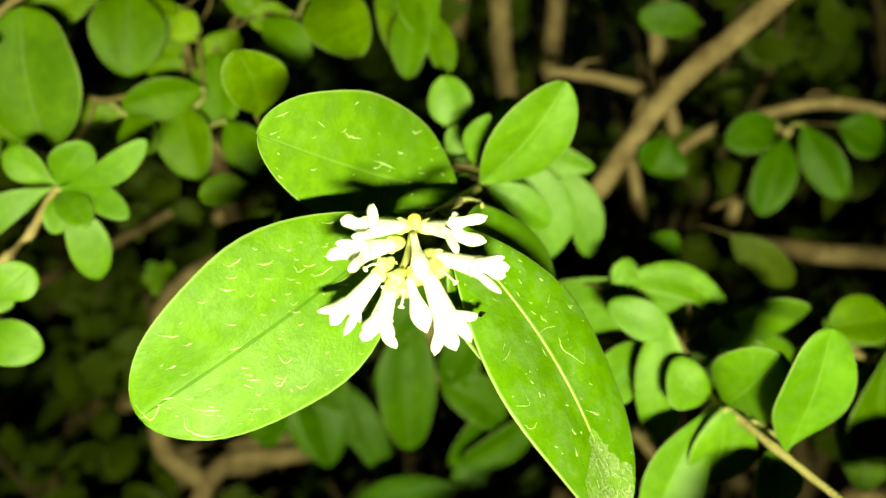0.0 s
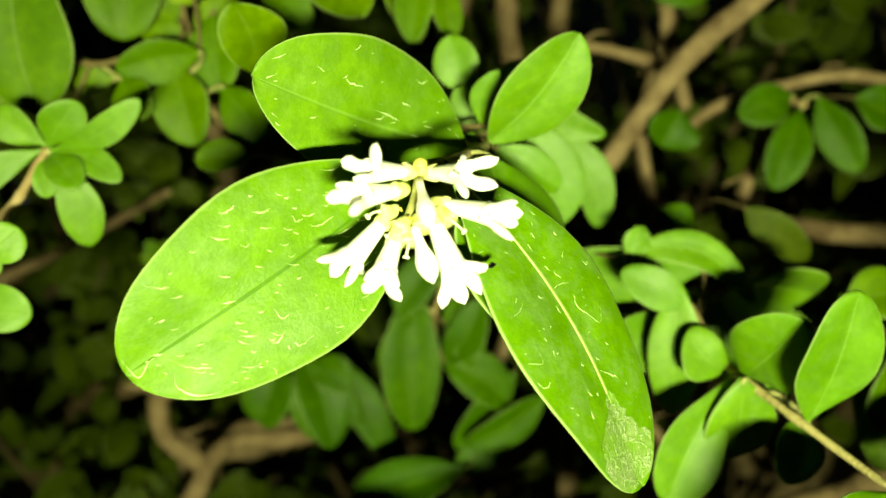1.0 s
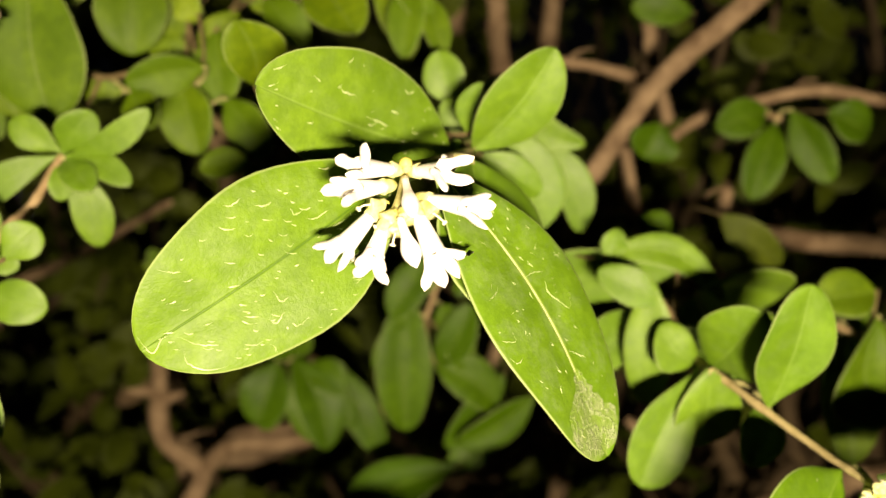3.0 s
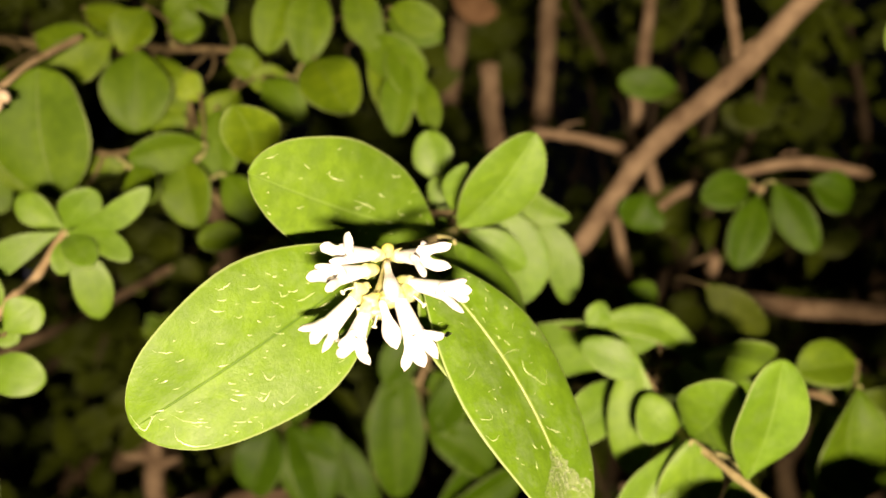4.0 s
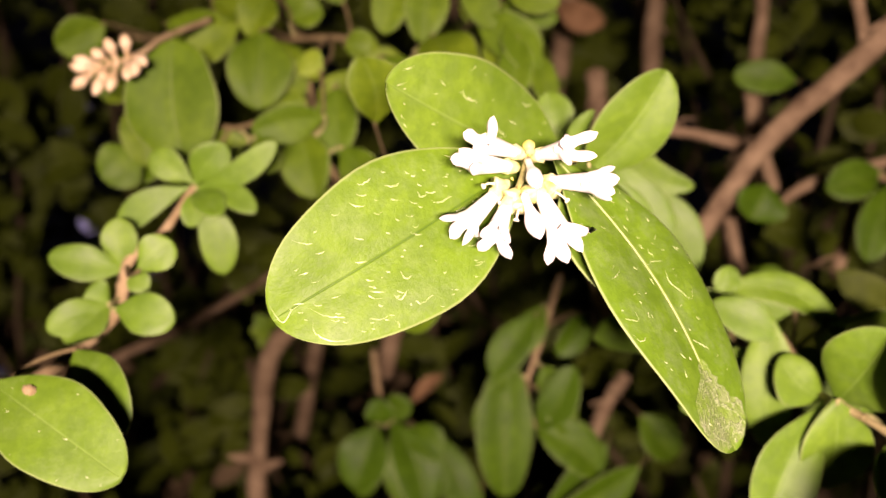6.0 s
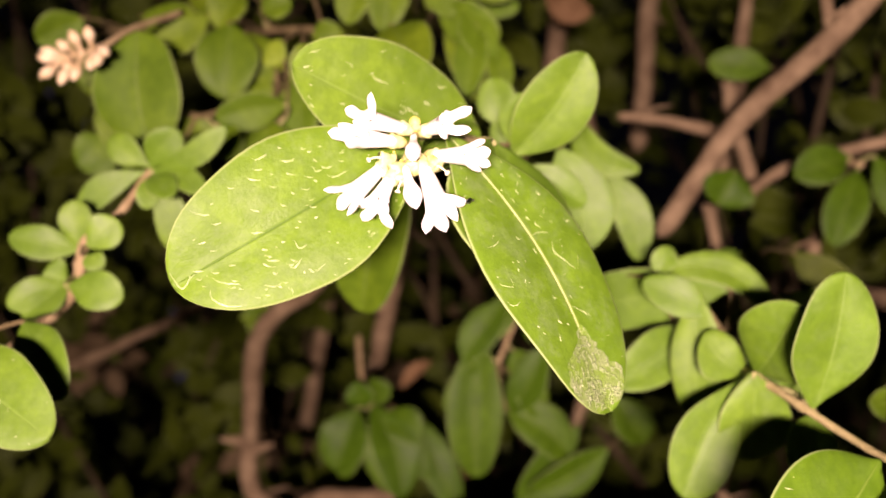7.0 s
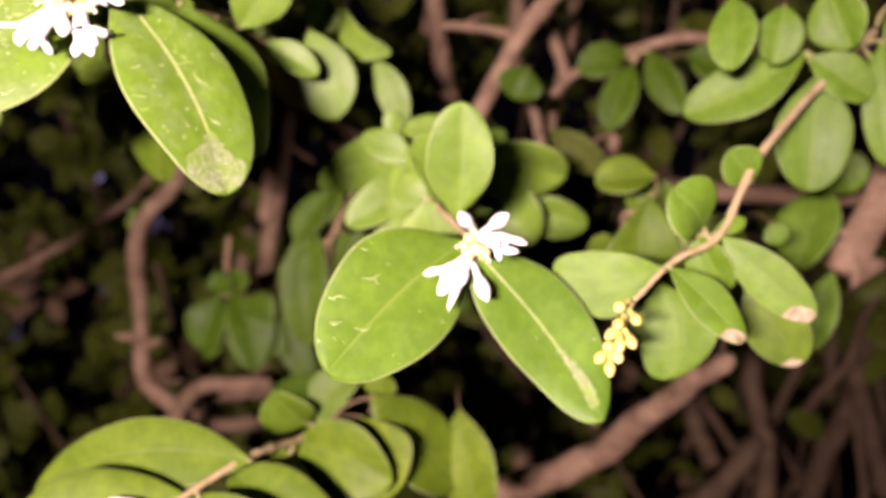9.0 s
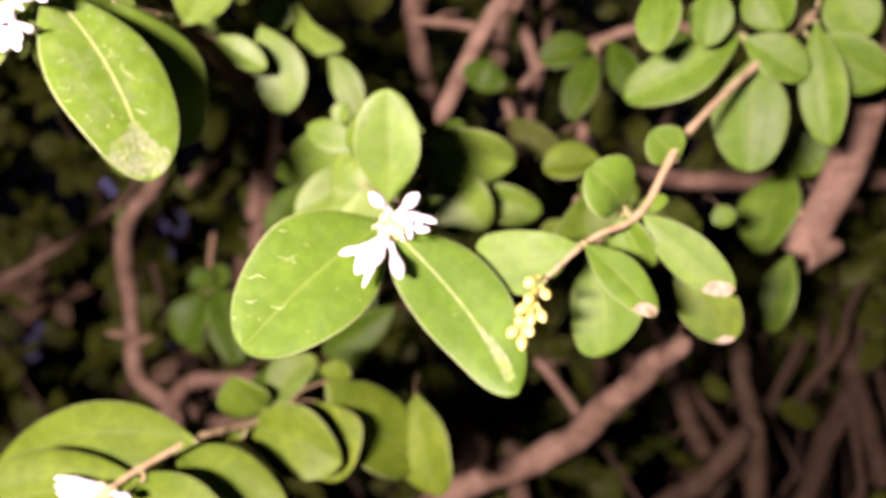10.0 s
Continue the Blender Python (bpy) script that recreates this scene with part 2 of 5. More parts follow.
def branch(points, r0, r1, label="bare brown woody branch inside the hedge", rough=1.0, stubs=(), mat=BARK):
    """A woody branch of the hedge: crooked, knotty, of uneven girth."""
    line = smooth_line(points, 14)
    s = thing("hedge_branch", line[0], label, "branch", "bare branches of the hedge")
    bm = bmesh.new()
    seed = Vector((r0 * 9e3, points[0][0] * 50, points[0][2] * 50))
    for i, p in enumerate(line):
        line[i] = p + rough * r0 * (0.5 * Vector(noise.noise_vector(p * 30 + seed)) + 0.12 * Vector(noise.noise_vector(p * 110 + seed)))

    def radius(u):
        r = r0 + (r1 - r0) * u
        k = 1 + 0.16 * rough * noise.noise(seed + Vector((u * 9, 0, 0))) + 0.32 * rough * max(0, noise.noise(seed + Vector((u * 26, 5, 0))) - 0.12)
        k *= min(1.0, 0.25 + 4.0 * math.sqrt(max(0.0, 1 - u))) * min(1.0, 0.25 + 4.0 * math.sqrt(max(0.0, u)))
        return lambda a: r * k * (1 + 0.16 * noise.noise(seed + Vector((math.cos(a) * 1.5, math.sin(a) * 1.5, u * 14))))
    sweep(bm, line, radius, 12)
    under(s, part("wood", bm, mat))
    for u, way, length in stubs:
        p = line[round(u * (len(line) - 1))]
        bm = bmesh.new()
        sweep(bm, smooth_line([p, p + Vector(way) * length * 0.5, p + Vector(way) * length], 4), lambda w: r0 * (1.05 - 0.8 * w), 8)
        under(s, part("stub", bm, mat))
    rnd = random.Random(round(1e5 * abs(points[0][0] + points[-1][2])))
    for _ in range(1):
        i = rnd.randint(len(line) // 5, len(line) - 2)
        along = (line[i + 1] - line[i]).normalized()
        out = (along + along.orthogonal() * rnd.uniform(-1.6, 1.6) + Vector((rnd.uniform(-0.5, 0.5), 0.5, rnd.uniform(-0.3, 0.6)))).normalized()
        long = rnd.uniform(0.008, 0.026)
        bm = bmesh.new()
        sweep(bm, smooth_line([line[i], line[i] + out * long * 0.5 + Vector(noise.noise_vector(line[i] * 60)) * 0.004, line[i] + out * long], 5), lambda w: r1 * (0.34 - 0.2 * w), 7)
        under(s, part("side_twig", bm, mat))
    return s


def blade_frame(base, tip, twist):
    b, c = Vector(base), Vector(tip)
    axis = (c - b).normalized()
    face = FRONT - (b + c) / 2
    up = (face - axis * face.dot(axis)).normalized()
    up = Matrix.Rotation(radians(twist), 3, axis) @ up
    return b, c, axis, up, axis.cross(up)


def blade_point(base, tip, width, twist, bend, fold, peak, u, w, lift=0.0, wave=0.0, arc=0.0, skew=0.0):
    """The point of a leaf blade at u along (0 base, 1 tip) and w across (-1 to 1)."""
    b, c, axis, up, side = blade_frame(base, tip, twist)
    length = (c - b).length
    p = math.log(0.5) / math.log(peak)
    q = 0.86 - 0.36 * min(1.0, u * 1.15)
    half = width / 2 * max(0.0, math.sin(math.pi * min(1, max(0, u)) ** p)) ** q
    half *= 1 + 0.05 * noise.noise(Vector((u * 3.3, 9.0 if w > 0 else 0.0, base[0] * 310 + base[2] * 170)))
    half = max(half, 0.0005 * (1 - u) + 0.00002)
    x = w * half * (1 + skew * (1 if w > 0 else -1) * min(1, abs(w) * 3))
    sway = arc * length * math.sin(math.pi * u)
    y = bend * length * math.sin(math.pi * u) + fold * abs(x) * (1.0 - 0.35 * abs(w)) - 0.02 * width * abs(w) ** 4
    y += wave * width * math.sin(7.3 * u + (1.7 if w > 0 else 0.2) + 40 * base[0]) * abs(w) ** 2
    return b + axis * (length * u) + side * (x + sway) + up * (y + lift)


def leaf(s, base, tip, width, twist=0.0, bend=0.06, fold=0.12, peak=0.5, mat=None, fine=0, label="", wave=0.035, arc=0.0, skew=0.0):
    """One leaf: a thin bowed blade with two faces, creased along its midrib."""
    FOOTS.setdefault(s.name, []).append((Vector(base), Vector(tip)))
    along, half = (26, 7) if fine else (14, 4)
    thick = 0.00022 if fine else 0.0003
    bm = bmesh.new()
    uv = bm.loops.layers.uv.new("UVMap")
    sheets, place = [], {}
    for lift in (0.0, -thick):
        rows = []
        for i in range(along + 1):
            u = i / along
            u = 0.5 - 0.5 * math.cos(math.pi * (0.06 + 0.94 * u)) if i else 0.0
            row = []
            for k in range(-half, half + 1):
                w = math.sin(k / half * math.pi / 2)
                vert = bm.verts.new(blade_point(base, tip, width, twist, bend, fold, peak, u, w, lift, wave, arc, skew))
                place[vert] = (u, 0.5 + 0.5 * w)
                row.append(vert)
            rows.append(row)
        sheets.append(rows)
    top, low = sheets
    n = 2 * half
    for i in range(along):
        for k in range(n):
            bm.faces.new((top[i][k], top[i][k + 1], top[i + 1][k + 1], top[i + 1][k]))
            bm.faces.new((low[i][k], low[i + 1][k], low[i + 1][k + 1], low[i][k + 1]))
        bm.faces.new((top[i][0], top[i + 1][0], low[i + 1][0], low[i][0]))
        bm.faces.new((top[i][n], low[i][n], low[i + 1][n], top[i + 1][n]))
    for k in range(n):
        bm.faces.new((top[0][k], low[0][k], low[0][k + 1], top[0][k + 1]))
        bm.faces.new((top[along][k], top[along][k + 1], low[along][k + 1], low[along][k]))
    for f in bm.faces:
        for loop in f.loops:
            loop[uv].uv = place[loop.vert]
    bmesh.ops.recalc_face_normals(bm, faces=bm.faces)
    ob = under(s, part("leaf", bm, mat or LEAF, None, label))
    return ob


def trails(of, base, tip, width, twist, bend, fold, peak, count, seed, size=0.0016, wave=0.035, arc=0.0, skew=0.0, smile=0.75, lines=(), lean=0.0, fat=0.00008):
    """Dried droplet marks on a blade: thin crescents that sag downwards, wrinkles and specks, slightly raised. lines: the larger marks, each by its way over the blade."""
    rnd = random.Random(seed)
    bm = bmesh.new()
    b, c, axis, up, side = blade_frame(base, tip, twist)
    length = (c - b).length
    level = math.atan2(side.x, axis.x) + lean

    def draw(pts, girth):
        line = [blade_point(base, tip, width, twist, bend, fold, peak, a, q, 0.00001, wave, arc, skew) for a, q in pts]
        lump, thin = rnd.uniform(0.2, 0.8), rnd.uniform(0.15, 0.4)
        sweep(bm, line, lambda v: girth * max(0.12, thin + 0.8 * math.exp(-((v - lump) / 0.28) ** 2) - 0.5 * abs(2 * v - 1) ** 6), 5)

    for k, way in enumerate(lines):
        fine = smooth_line([Vector((u, w, 0)) for u, w in way], 7)
        shake = [noise.noise_vector(Vector((7.0 * k, 0.9 * i, seed))) for i in range(len(fine))]
        draw([(min(0.985, p.x + 0.004 * n.x), max(-0.95, min(0.95, p.y + 0.022 * n.y))) for p, n in zip(fine, shake)], fat * rnd.uniform(1.0, 1.5))
    for _ in range(count):
        u, w = rnd.uniform(0.08, 0.96), rnd.uniform(-0.92, 0.92)
        long = size * rnd.choice((0.2, 0.25, 0.3, 0.35, 0.4, 0.5, 0.6, 0.8)) * rnd.uniform(0.8, 1.25)
        sagging = rnd.random() < smile
        turn = rnd.gauss(level, 0.22) if sagging else rnd.uniform(0, math.tau)
        curl = -rnd.choice((0.3, 0.6, 1.0, 1.4, 1.8, 2.2)) * rnd.uniform(0.8, 1.1) if sagging else rnd.uniform(-2.0, 2.0)
        wild = 0.14 if sagging else 0.5
        x, y = u * length, w * width / 2
        pts = []
        for i in range(10):
            a = turn + curl * (i / 9 - 0.5) + rnd.gauss(0, wild)
            x, y = x + long / 9 * math.cos(a), y + long / 9 * math.sin(a)
            uu, ww = x / length, 2 * y / width
            if not (0.04 < uu < 0.985 and abs(ww) < 0.96):
                break
            pts.append((uu, ww))
        if len(pts) > 3:
            draw(pts, fat * rnd.choice((0.6, 0.8, 1.0, 1.2, 1.5)))
    ob = part("dried_film", bm, TRAIL, None, "pale dried droplet marks")
    tagged(ob, kind="stuff")
    return under(of, ob)


def rib(of, base, tip, width, twist, bend, fold, peak, u0, u1, fat, mat, wave=0.035, arc=0.0, skew=0.0):
    """The raised midrib of a blade."""
    bm = bmesh.new()
    line = [blade_point(base, tip, width, twist, bend, fold, peak, u0 + (u1 - u0) * i / 20, 0, 0.00002, wave, arc, skew) for i in range(21)]
    sweep(bm, line, lambda v: fat * (1 - 0.75 * v), 6)
    return under(of, part("midrib", bm, mat))


def scar(of, base, tip, width, twist, bend, fold, peak, outline, seed, mat, wave=0.035, arc=0.0, skew=0.0, name="scar", label="pale silvery scar"):
    """A thin irregular patch of damaged skin on a blade. outline: its two borders across the blade, (along, one side, other side), from the base towards the tip."""
    bm = bmesh.new()
    rows = []
    u0, u1 = outline[0][0], outline[-1][0]
    for i in range(29):
        u = u0 + (u1 - u0) * i / 28
        k = max(n for n in range(len(outline) - 1) if outline[n][0] <= u + 1e-6)
        p, q = outline[k], outline[k + 1]
        v = (u - p[0]) / (q[0] - p[0])
        lo = p[1] + (q[1] - p[1]) * v + 0.10 * noise.noise(Vector((seed + 3, u * 60, 0)))
        hi = p[2] + (q[2] - p[2]) * v + 0.10 * noise.noise(Vector((seed + 7, u * 60, 0)))
        row = []
        for k in range(9):
            w = max(-0.975, min(0.975, lo + (hi - lo) * k / 8))
            lift = 0.00003 + 0.00009 * max(0, noise.noise(Vector((u * 40, w * 14, seed)))) * (1 if 0 < k < 8 else 0)
            row.append(bm.verts.new(blade_point(base, tip, width, twist, bend, fold, peak, u, w, lift, wave, arc, skew)))
        rows.append(row)
    for p, q in zip(rows, rows[1:]):
        for k in range(8):
            bm.faces.new((p[k], p[k + 1], q[k + 1], q[k]))
    return under(of, part(name, bm, mat, None, label))


def big_leaf(s, base, tip, width, twist=0.0, bend=0.06, fold=0.12, peak=0.5, mat=None, marks=60, seed=1, size=0.0016, pale=False, label="", arc=0.0, skew=0.0, hurt=(), smile=0.75, lines=(), lean=0.0, fat=0.00008):
    """A leaf close to the lens, with its midrib and the marks on it."""
    ob = leaf(s, base, tip, width, twist, bend, fold, peak, mat or (LEAF_PALE if pale else LEAF), 1, label, 0.035, arc, skew)
    shape = (base, tip, width, twist, bend, fold, peak)
    if pale:
        rib(ob, *shape, 0.05, 0.88, 0.00022, RIB, 0.035, arc, skew)
    if marks:
        trails(ob, *shape, marks, seed, size, 0.035, arc, skew, smile, lines, lean, fat)
    if hurt:
        scar(ob, *shape, hurt, seed, SCAR, 0.035, arc, skew)
    return ob


def scorched(s, base, tip, width, twist=0.0, bend=0.06, fold=0.12, peak=0.5, mat=LEAF_RICH, burnt=((0.80, 0.25, 0.97), (0.88, -0.2, 0.97), (0.992, -0.9, 0.97))):
    """A leaf whose tip has been burnt pale and dry."""
    ob = leaf(s, base, tip, width, twist, bend, fold, peak, mat, 1)
    scar(ob, base, tip, width, twist, bend, fold, peak, burnt, 30 * base[0], SCORCH, name="scorched_tip", label="dry pale brown leaf tip")
    return ob


def cluster(s, points, r0, r1, label, mat=GREEN_STEM):
    """The stalk of a flower head, to which its flowers belong."""
    return stem(s, points, r0, r1, mat, "flower_head", False, label)


def blossom(c, base, mouth, tips, size=1.0, calyx=True):
    """A trumpet flower: a slender tube that flares at its mouth into blunt, finger-like lobes that end at the tips."""
    b, t = Vector(base), Vector(mouth)
    way = (t - b).normalized()
    bm = bmesh.new()
    r0, r1 = 0.00076 * size, 0.00165 * size
    sweep(bm, [b.lerp(t, v / 10) for v in range(11)], lambda v: r0 + 0.00025 * size * math.sin(math.pi * v) + (r1 - r0) * v ** 2.2, 14, False)
    for k, tip in enumerate(tips):
        e = Vector(tip)
        out = (e - t) - way * (e - t).dot(way)
        out = out.normalized() if out.length > 1e-5 else way.orthogonal().normalized()
        foot = t - way * 0.0009 + out * r1 * 0.45
        knee = t + out * r1 * 0.8 + way * 0.0005
        rows = []
        for i in range(11):
            v = i / 10
            p = foot * (1 - v) ** 2 + knee * 2 * v * (1 - v) + e * v * v
            along = ((knee - foot) * (1 - v) + (e - knee) * v).normalized()
            side = along.cross(out)
            side = side.normalized() if side.length > 1e-4 else along.orthogonal().normalized()
            flat = side.cross(along)
            half = 0.00122 * size * (1 - 0.26 * v + 0.10 * math.sin(9 * v + k)) * math.sqrt(max(0.004, 1 - max(0.0, (v - 0.72) / 0.28) ** 2))
            p = p + side * 0.00022 * math.sin(5 * v + 2.1 * k)
            rows.append([bm.verts.new(p + side * half * math.cos(q) + flat * half * 0.55 * math.sin(q)) for q in [math.tau * j / 8 for j in range(8)]])
        for x, y in zip(rows, rows[1:]):
            for j in range(8):
                bm.faces.new((x[j], x[(j + 1) % 8], y[(j + 1) % 8], y[j]))
        bm.faces.new(rows[0][::-1])
        bm.faces.new(rows[-1])
    bmesh.ops.recalc_face_normals(bm, faces=bm.faces)
    ob = under(c, part("flower", bm, PETAL, None, "white trumpet flower with blunt lobes"))
    if calyx:
        cup(c, base, way, 1.15)
    return ob


def cup(c, base, way, size=1.0):
    """The pale yellow-green bell that holds a flower, with a faintly toothed rim."""
    b, way = Vector(base), Vector(way).normalized()
    bm = bmesh.new()
    line = [b + way * v * size for v in (-0.0016, -0.0013, -0.0008, -0.0001, 0.0007, 0.0014, 0.0017)]
    radii = (0.00025, 0.00050, 0.00078, 0.00092, 0.00098, 0.00108, 0.00100)
    sweep(bm, line, lambda v: lambda a: radii[round(v * 6)] * size * (1 + (0.10 * math.cos(5 * a) if v > 0.7 else 0)), 15, True)
    return under(c, part("calyx", bm, CALYX))


def spent_cup(c, foot, mouth, end=None, wide=0.0010):
    """A bell whose flower has fallen: a toothed cup, and the thread with its knob that is left."""
    f, m = Vector(foot), Vector(mouth)
    bm = bmesh.new()
    profile = (0.25, 0.55, 0.80, 0.92, 0.98, 1.06, 1.10, 0.80, 0.35)
    line = [f.lerp(m, v) for v in (0.0, 0.12, 0.3, 0.5, 0.7, 0.88, 1.0, 0.96, 0.86)]
    sweep(bm, line, lambda v: lambda a: profile[round(v * 8)] * wide * (1 + (0.14 * math.cos(4 * a) if 0.5 < v < 0.8 else 0)), 16, True)
    ob = under(c, part("calyx", bm, CALYX))
    if end:
        e = Vector(end)
        bm = bmesh.new()
        sweep(bm, smooth_line([f.lerp(m, 0.7), m.lerp(e, 0.5) + Vector((0, 0, 0.0002)), e], 6), lambda v: 0.00016 + 0.00034 * math.exp(-((v - 0.93) / 0.10) ** 2), 8)
        under(c, part("style", bm, BUD_TIP, None, "pale thread with a small knob"))
    return ob


def closed_bud(c, base, tip, fat=0.0011, mat=None, name="bud", label=""):
    """A closed flower: a narrow tube with a fuller oval head."""
    b, t = Vector(base), Vector(tip)
    bm = bmesh.new()
    line = [b.lerp(t, i / 10) for i in range(11)]
    sweep(bm, line, lambda v: fat * max(0.05, (0.42 + 0.58 * math.exp(-((v - 0.66) / 0.24) ** 2)) * (1 - max(0, (v - 0.8) / 0.2) ** 2) ** 0.5 if v < 1 else 0.05), 10)
    return under(c, part(name, bm, mat or PETAL, None, label))


def dots(c, centre, spread, count, seed, size=0.00045):
    """Yellow anthers, one by one, about a flower head."""
    rnd = random.Random(seed)
    for _ in range(count):
        p = Vector(centre) + Vector((rnd.gauss(0, 1), rnd.gauss(0, 0.6), rnd.gauss(0, 1))) * spread
        closed_bud(c, p, p + Vector((rnd.uniform(-1, 1), -1, rnd.uniform(-1, 1))).normalized() * size * 3.2, size, ANTHER, "anther")


# ---- the ground ----
bm = bmesh.new()
rings = []
for r in (0.0, 0.3, 0.6, 1.0, 1.6, 2.6, 4.5, 9.0, 30.0, 120.0):
    rings.append([bm.verts.new((r * math.cos(a), r * math.sin(a), 0.02 * noise.noise(Vector((r * math.cos(a), r * math.sin(a), 0)) * 2) if r < 20 else 0)) for a in [math.tau * k / 40 for k in range(40)]])
for a, b in zip(rings, rings[1:]):
    for k in range(40):
        bm.faces.new((a[k], b[k], b[(k + 1) % 40], a[(k + 1) % 40]))
bmesh.ops.remove_doubles(bm, verts=bm.verts, dist=1e-5)
tagged(part("ground", bm, SOIL), "dark bare soil under the hedge", "ground", kind="structure")

# ---- the flowering sprig ----
DROPS_LOW = (
    [(0.985, 0.60), (0.985, 0.15), (0.978, -0.31), (0.941, -0.05), (0.904, -0.02)], [(0.904, -0.44), (0.916, -0.71), (0.892, -0.90), (0.830, -0.90)],
    [(0.830, 0.87), (0.806, 0.71), (0.781, 0.61)], [(0.892, -0.15), (0.867, -0.38), (0.818, -0.54)], [(0.622, 0.71), (0.609, 0.64), (0.585, 0.58)],
    [(0.413, 0.44), (0.413, 0.35), (0.388, 0.35)], [(0.388, 0.25), (0.364, 0.18), (0.315, 0.18)], [(0.658, -0.51), (0.646, -0.61), (0.609, -0.54)],
    [(0.609, -0.71), (0.597, -0.77), (0.548, -0.74)], [(0.597, -0.28), (0.597, -0.41), (0.573, -0.41)], [(0.573, 0.87), (0.560, 0.81), (0.523, 0.81)],
    [(0.499, 0.67), (0.474, 0.61), (0.450, 0.61)], [(0.757, -0.67), (0.732, -0.74), (0.708, -0.74)])
DROPS_TOP = (
    [(0.671, 0.44), (0.646, 0.38), (0.585, 0.38)], [(0.511, 0.18), (0.450, 0.18), (0.388, 0.15)], [(0.266, 0.21), (0.216, 0.25)], [(0.327, 0.02), (0.278, 0.02)],
    [(0.401, 0.38), (0.352, 0.38)], [(0.953, 0.12), (0.916, 0.28)], [(0.794, 0.51), (0.757, 0.44)])
DROPS_ROUND = (
    [(0.585, 0.64), (0.560, 0.48), (0.499, 0.41)], [(0.757, 0.94), (0.757, 0.81), (0.720, 0.71), (0.695, 0.48)], [(0.843, 0.71), (0.830, 0.54), (0.794, 0.44)],
    [(0.769, 0.15), (0.744, -0.02), (0.708, -0.08)])
DROPS_LONG = (
    [(0.474, -0.28), (0.511, -0.21), (0.548, -0.31), (0.585, -0.44), (0.548, -0.61)], [(0.437, 0.05), (0.437, -0.18), (0.450, -0.35)],
    [(0.425, 0.81), (0.425, 0.67), (0.413, 0.54)], [(0.536, 0.90), (0.560, 0.74), (0.536, 0.71)], [(0.585, 0.94), (0.609, 0.90), (0.609, 0.77)],
    [(0.683, -0.05), (0.708, -0.18), (0.732, -0.31)])
s = thing("flowering_sprig", (0.02, 0.165, 0.985), "privet sprig with glossy green leaves and an open white flower head", "plant", "sprigs of the hedge")
stem(s, [(-0.0040, 0.1160, 0.9870), (0.0010, 0.1350, 0.9880), (0.0070, 0.1650, 0.9890)], 0.0006, 0.0010, PALE_STEM)
stem(s, [(-0.0060, 0.1650, 0.9960), (-0.0040, 0.2000, 0.9950), (-0.0010, 0.2350, 0.9830), (0.0150, 0.2700, 0.9710), (0.0290, 0.3300, 0.9470)], 0.0019, 0.0045, BARK)
big_leaf(s, (-0.0047, 0.1298, 0.9871), (-0.0423, 0.1104, 0.9608), 0.0264, -2, 0.054, 0.28, 0.54, marks=95, seed=3, size=0.0027, smile=0.93, mat=LEAF_GROOVE, lines=DROPS_LOW, arc=-0.010, skew=0.021)
big_leaf(s, (0.0030, 0.1599, 0.9885), (-0.0282, 0.1262, 0.9999), 0.0232, 5, 0.011, 0.09, 0.50, marks=34, seed=5, size=0.0024, smile=0.9, mat=LEAF, lines=DROPS_TOP, arc=-0.022, skew=0.161)
big_leaf(s, (-0.0009, 0.1252, 0.9880), (0.0276, 0.1191, 0.9417), 0.0258, -43, 0.046, 0.14, 0.55, marks=75, seed=7, size=0.0022, smile=0.35, lean=0.3, fat=0.00005, pale=True, lines=DROPS_LONG, hurt=((0.74, -0.07, 0.03), (0.785, -0.14, 0.20), (0.82, -0.21, 0.64), (0.87, -0.42, 0.88), (0.905, -0.78, 0.97), (0.985, -0.97, 0.97)), arc=-0.046, skew=0.051)
leaf(s, (0.0064, 0.1416, 0.9880), (0.0234, 0.1291, 0.9489), 0.0450, -63, -0.058, 0.14, 0.40, fine=1, arc=-0.005, skew=-0.060)
leaf(s, (0.0078, 0.1751, 0.9892), (0.0242, 0.1650, 1.0100), 0.0167, 24, 0.037, 0.41, 0.52, fine=1, mat=LEAF, arc=0.037, skew=-0.013)
leaf(s, (0.0035, 0.2062, 1.0005), (0.0002, 0.2060, 1.0138), 0.0109, -15, 0.058, 0.37, 0.51, arc=0.007, skew=0.005)
leaf(s, (0.0071, 0.1816, 0.9928), (0.0098, 0.1763, 1.0039), 0.0045, -19, 0.063, 0.29, 0.52, arc=-0.154, skew=-0.012)
leaf(s, (0.0097, 0.1894, 0.9884), (0.0249, 0.1925, 0.9789), 0.0090, -7, 0.060, 0.56, 0.54, arc=-0.010)
leaf(s, (0.0180, 0.2050, 0.9956), (0.0251, 0.2085, 0.9674), 0.0181, -2, 0.055, 0.30, 0.56, arc=-0.059, skew=-0.034)
leaf(s, (0.0087, 0.2000, 0.9910), (0.0019, 0.2001, 1.0016), 0.0086, -15, 0.060, 0.34, 0.54, arc=0.015)
leaf(s, (0.0060, 0.1750, 0.9900), (0.0030, 0.1730, 0.9910), 0.0021, -2, 0.06, 0.46, 0.54)
leaf(s, (0.0224, 0.2284, 1.0083), (0.0403, 0.2223, 0.9901), 0.0104, 17, 0.062, 0.30, 0.51, arc=0.205, skew=0.026)
leaf(s, (0.0328, 0.2309, 0.9907), (0.0418, 0.2336, 0.9651), 0.0108, 1, 0.063, 0.27, 0.49, arc=-0.072, skew=-0.017)
leaf(s, (0.0120, 0.2250, 0.9980), (0.0200, 0.2250, 1.0090), 0.0123, 25, 0.06, 0.36, 0.54)
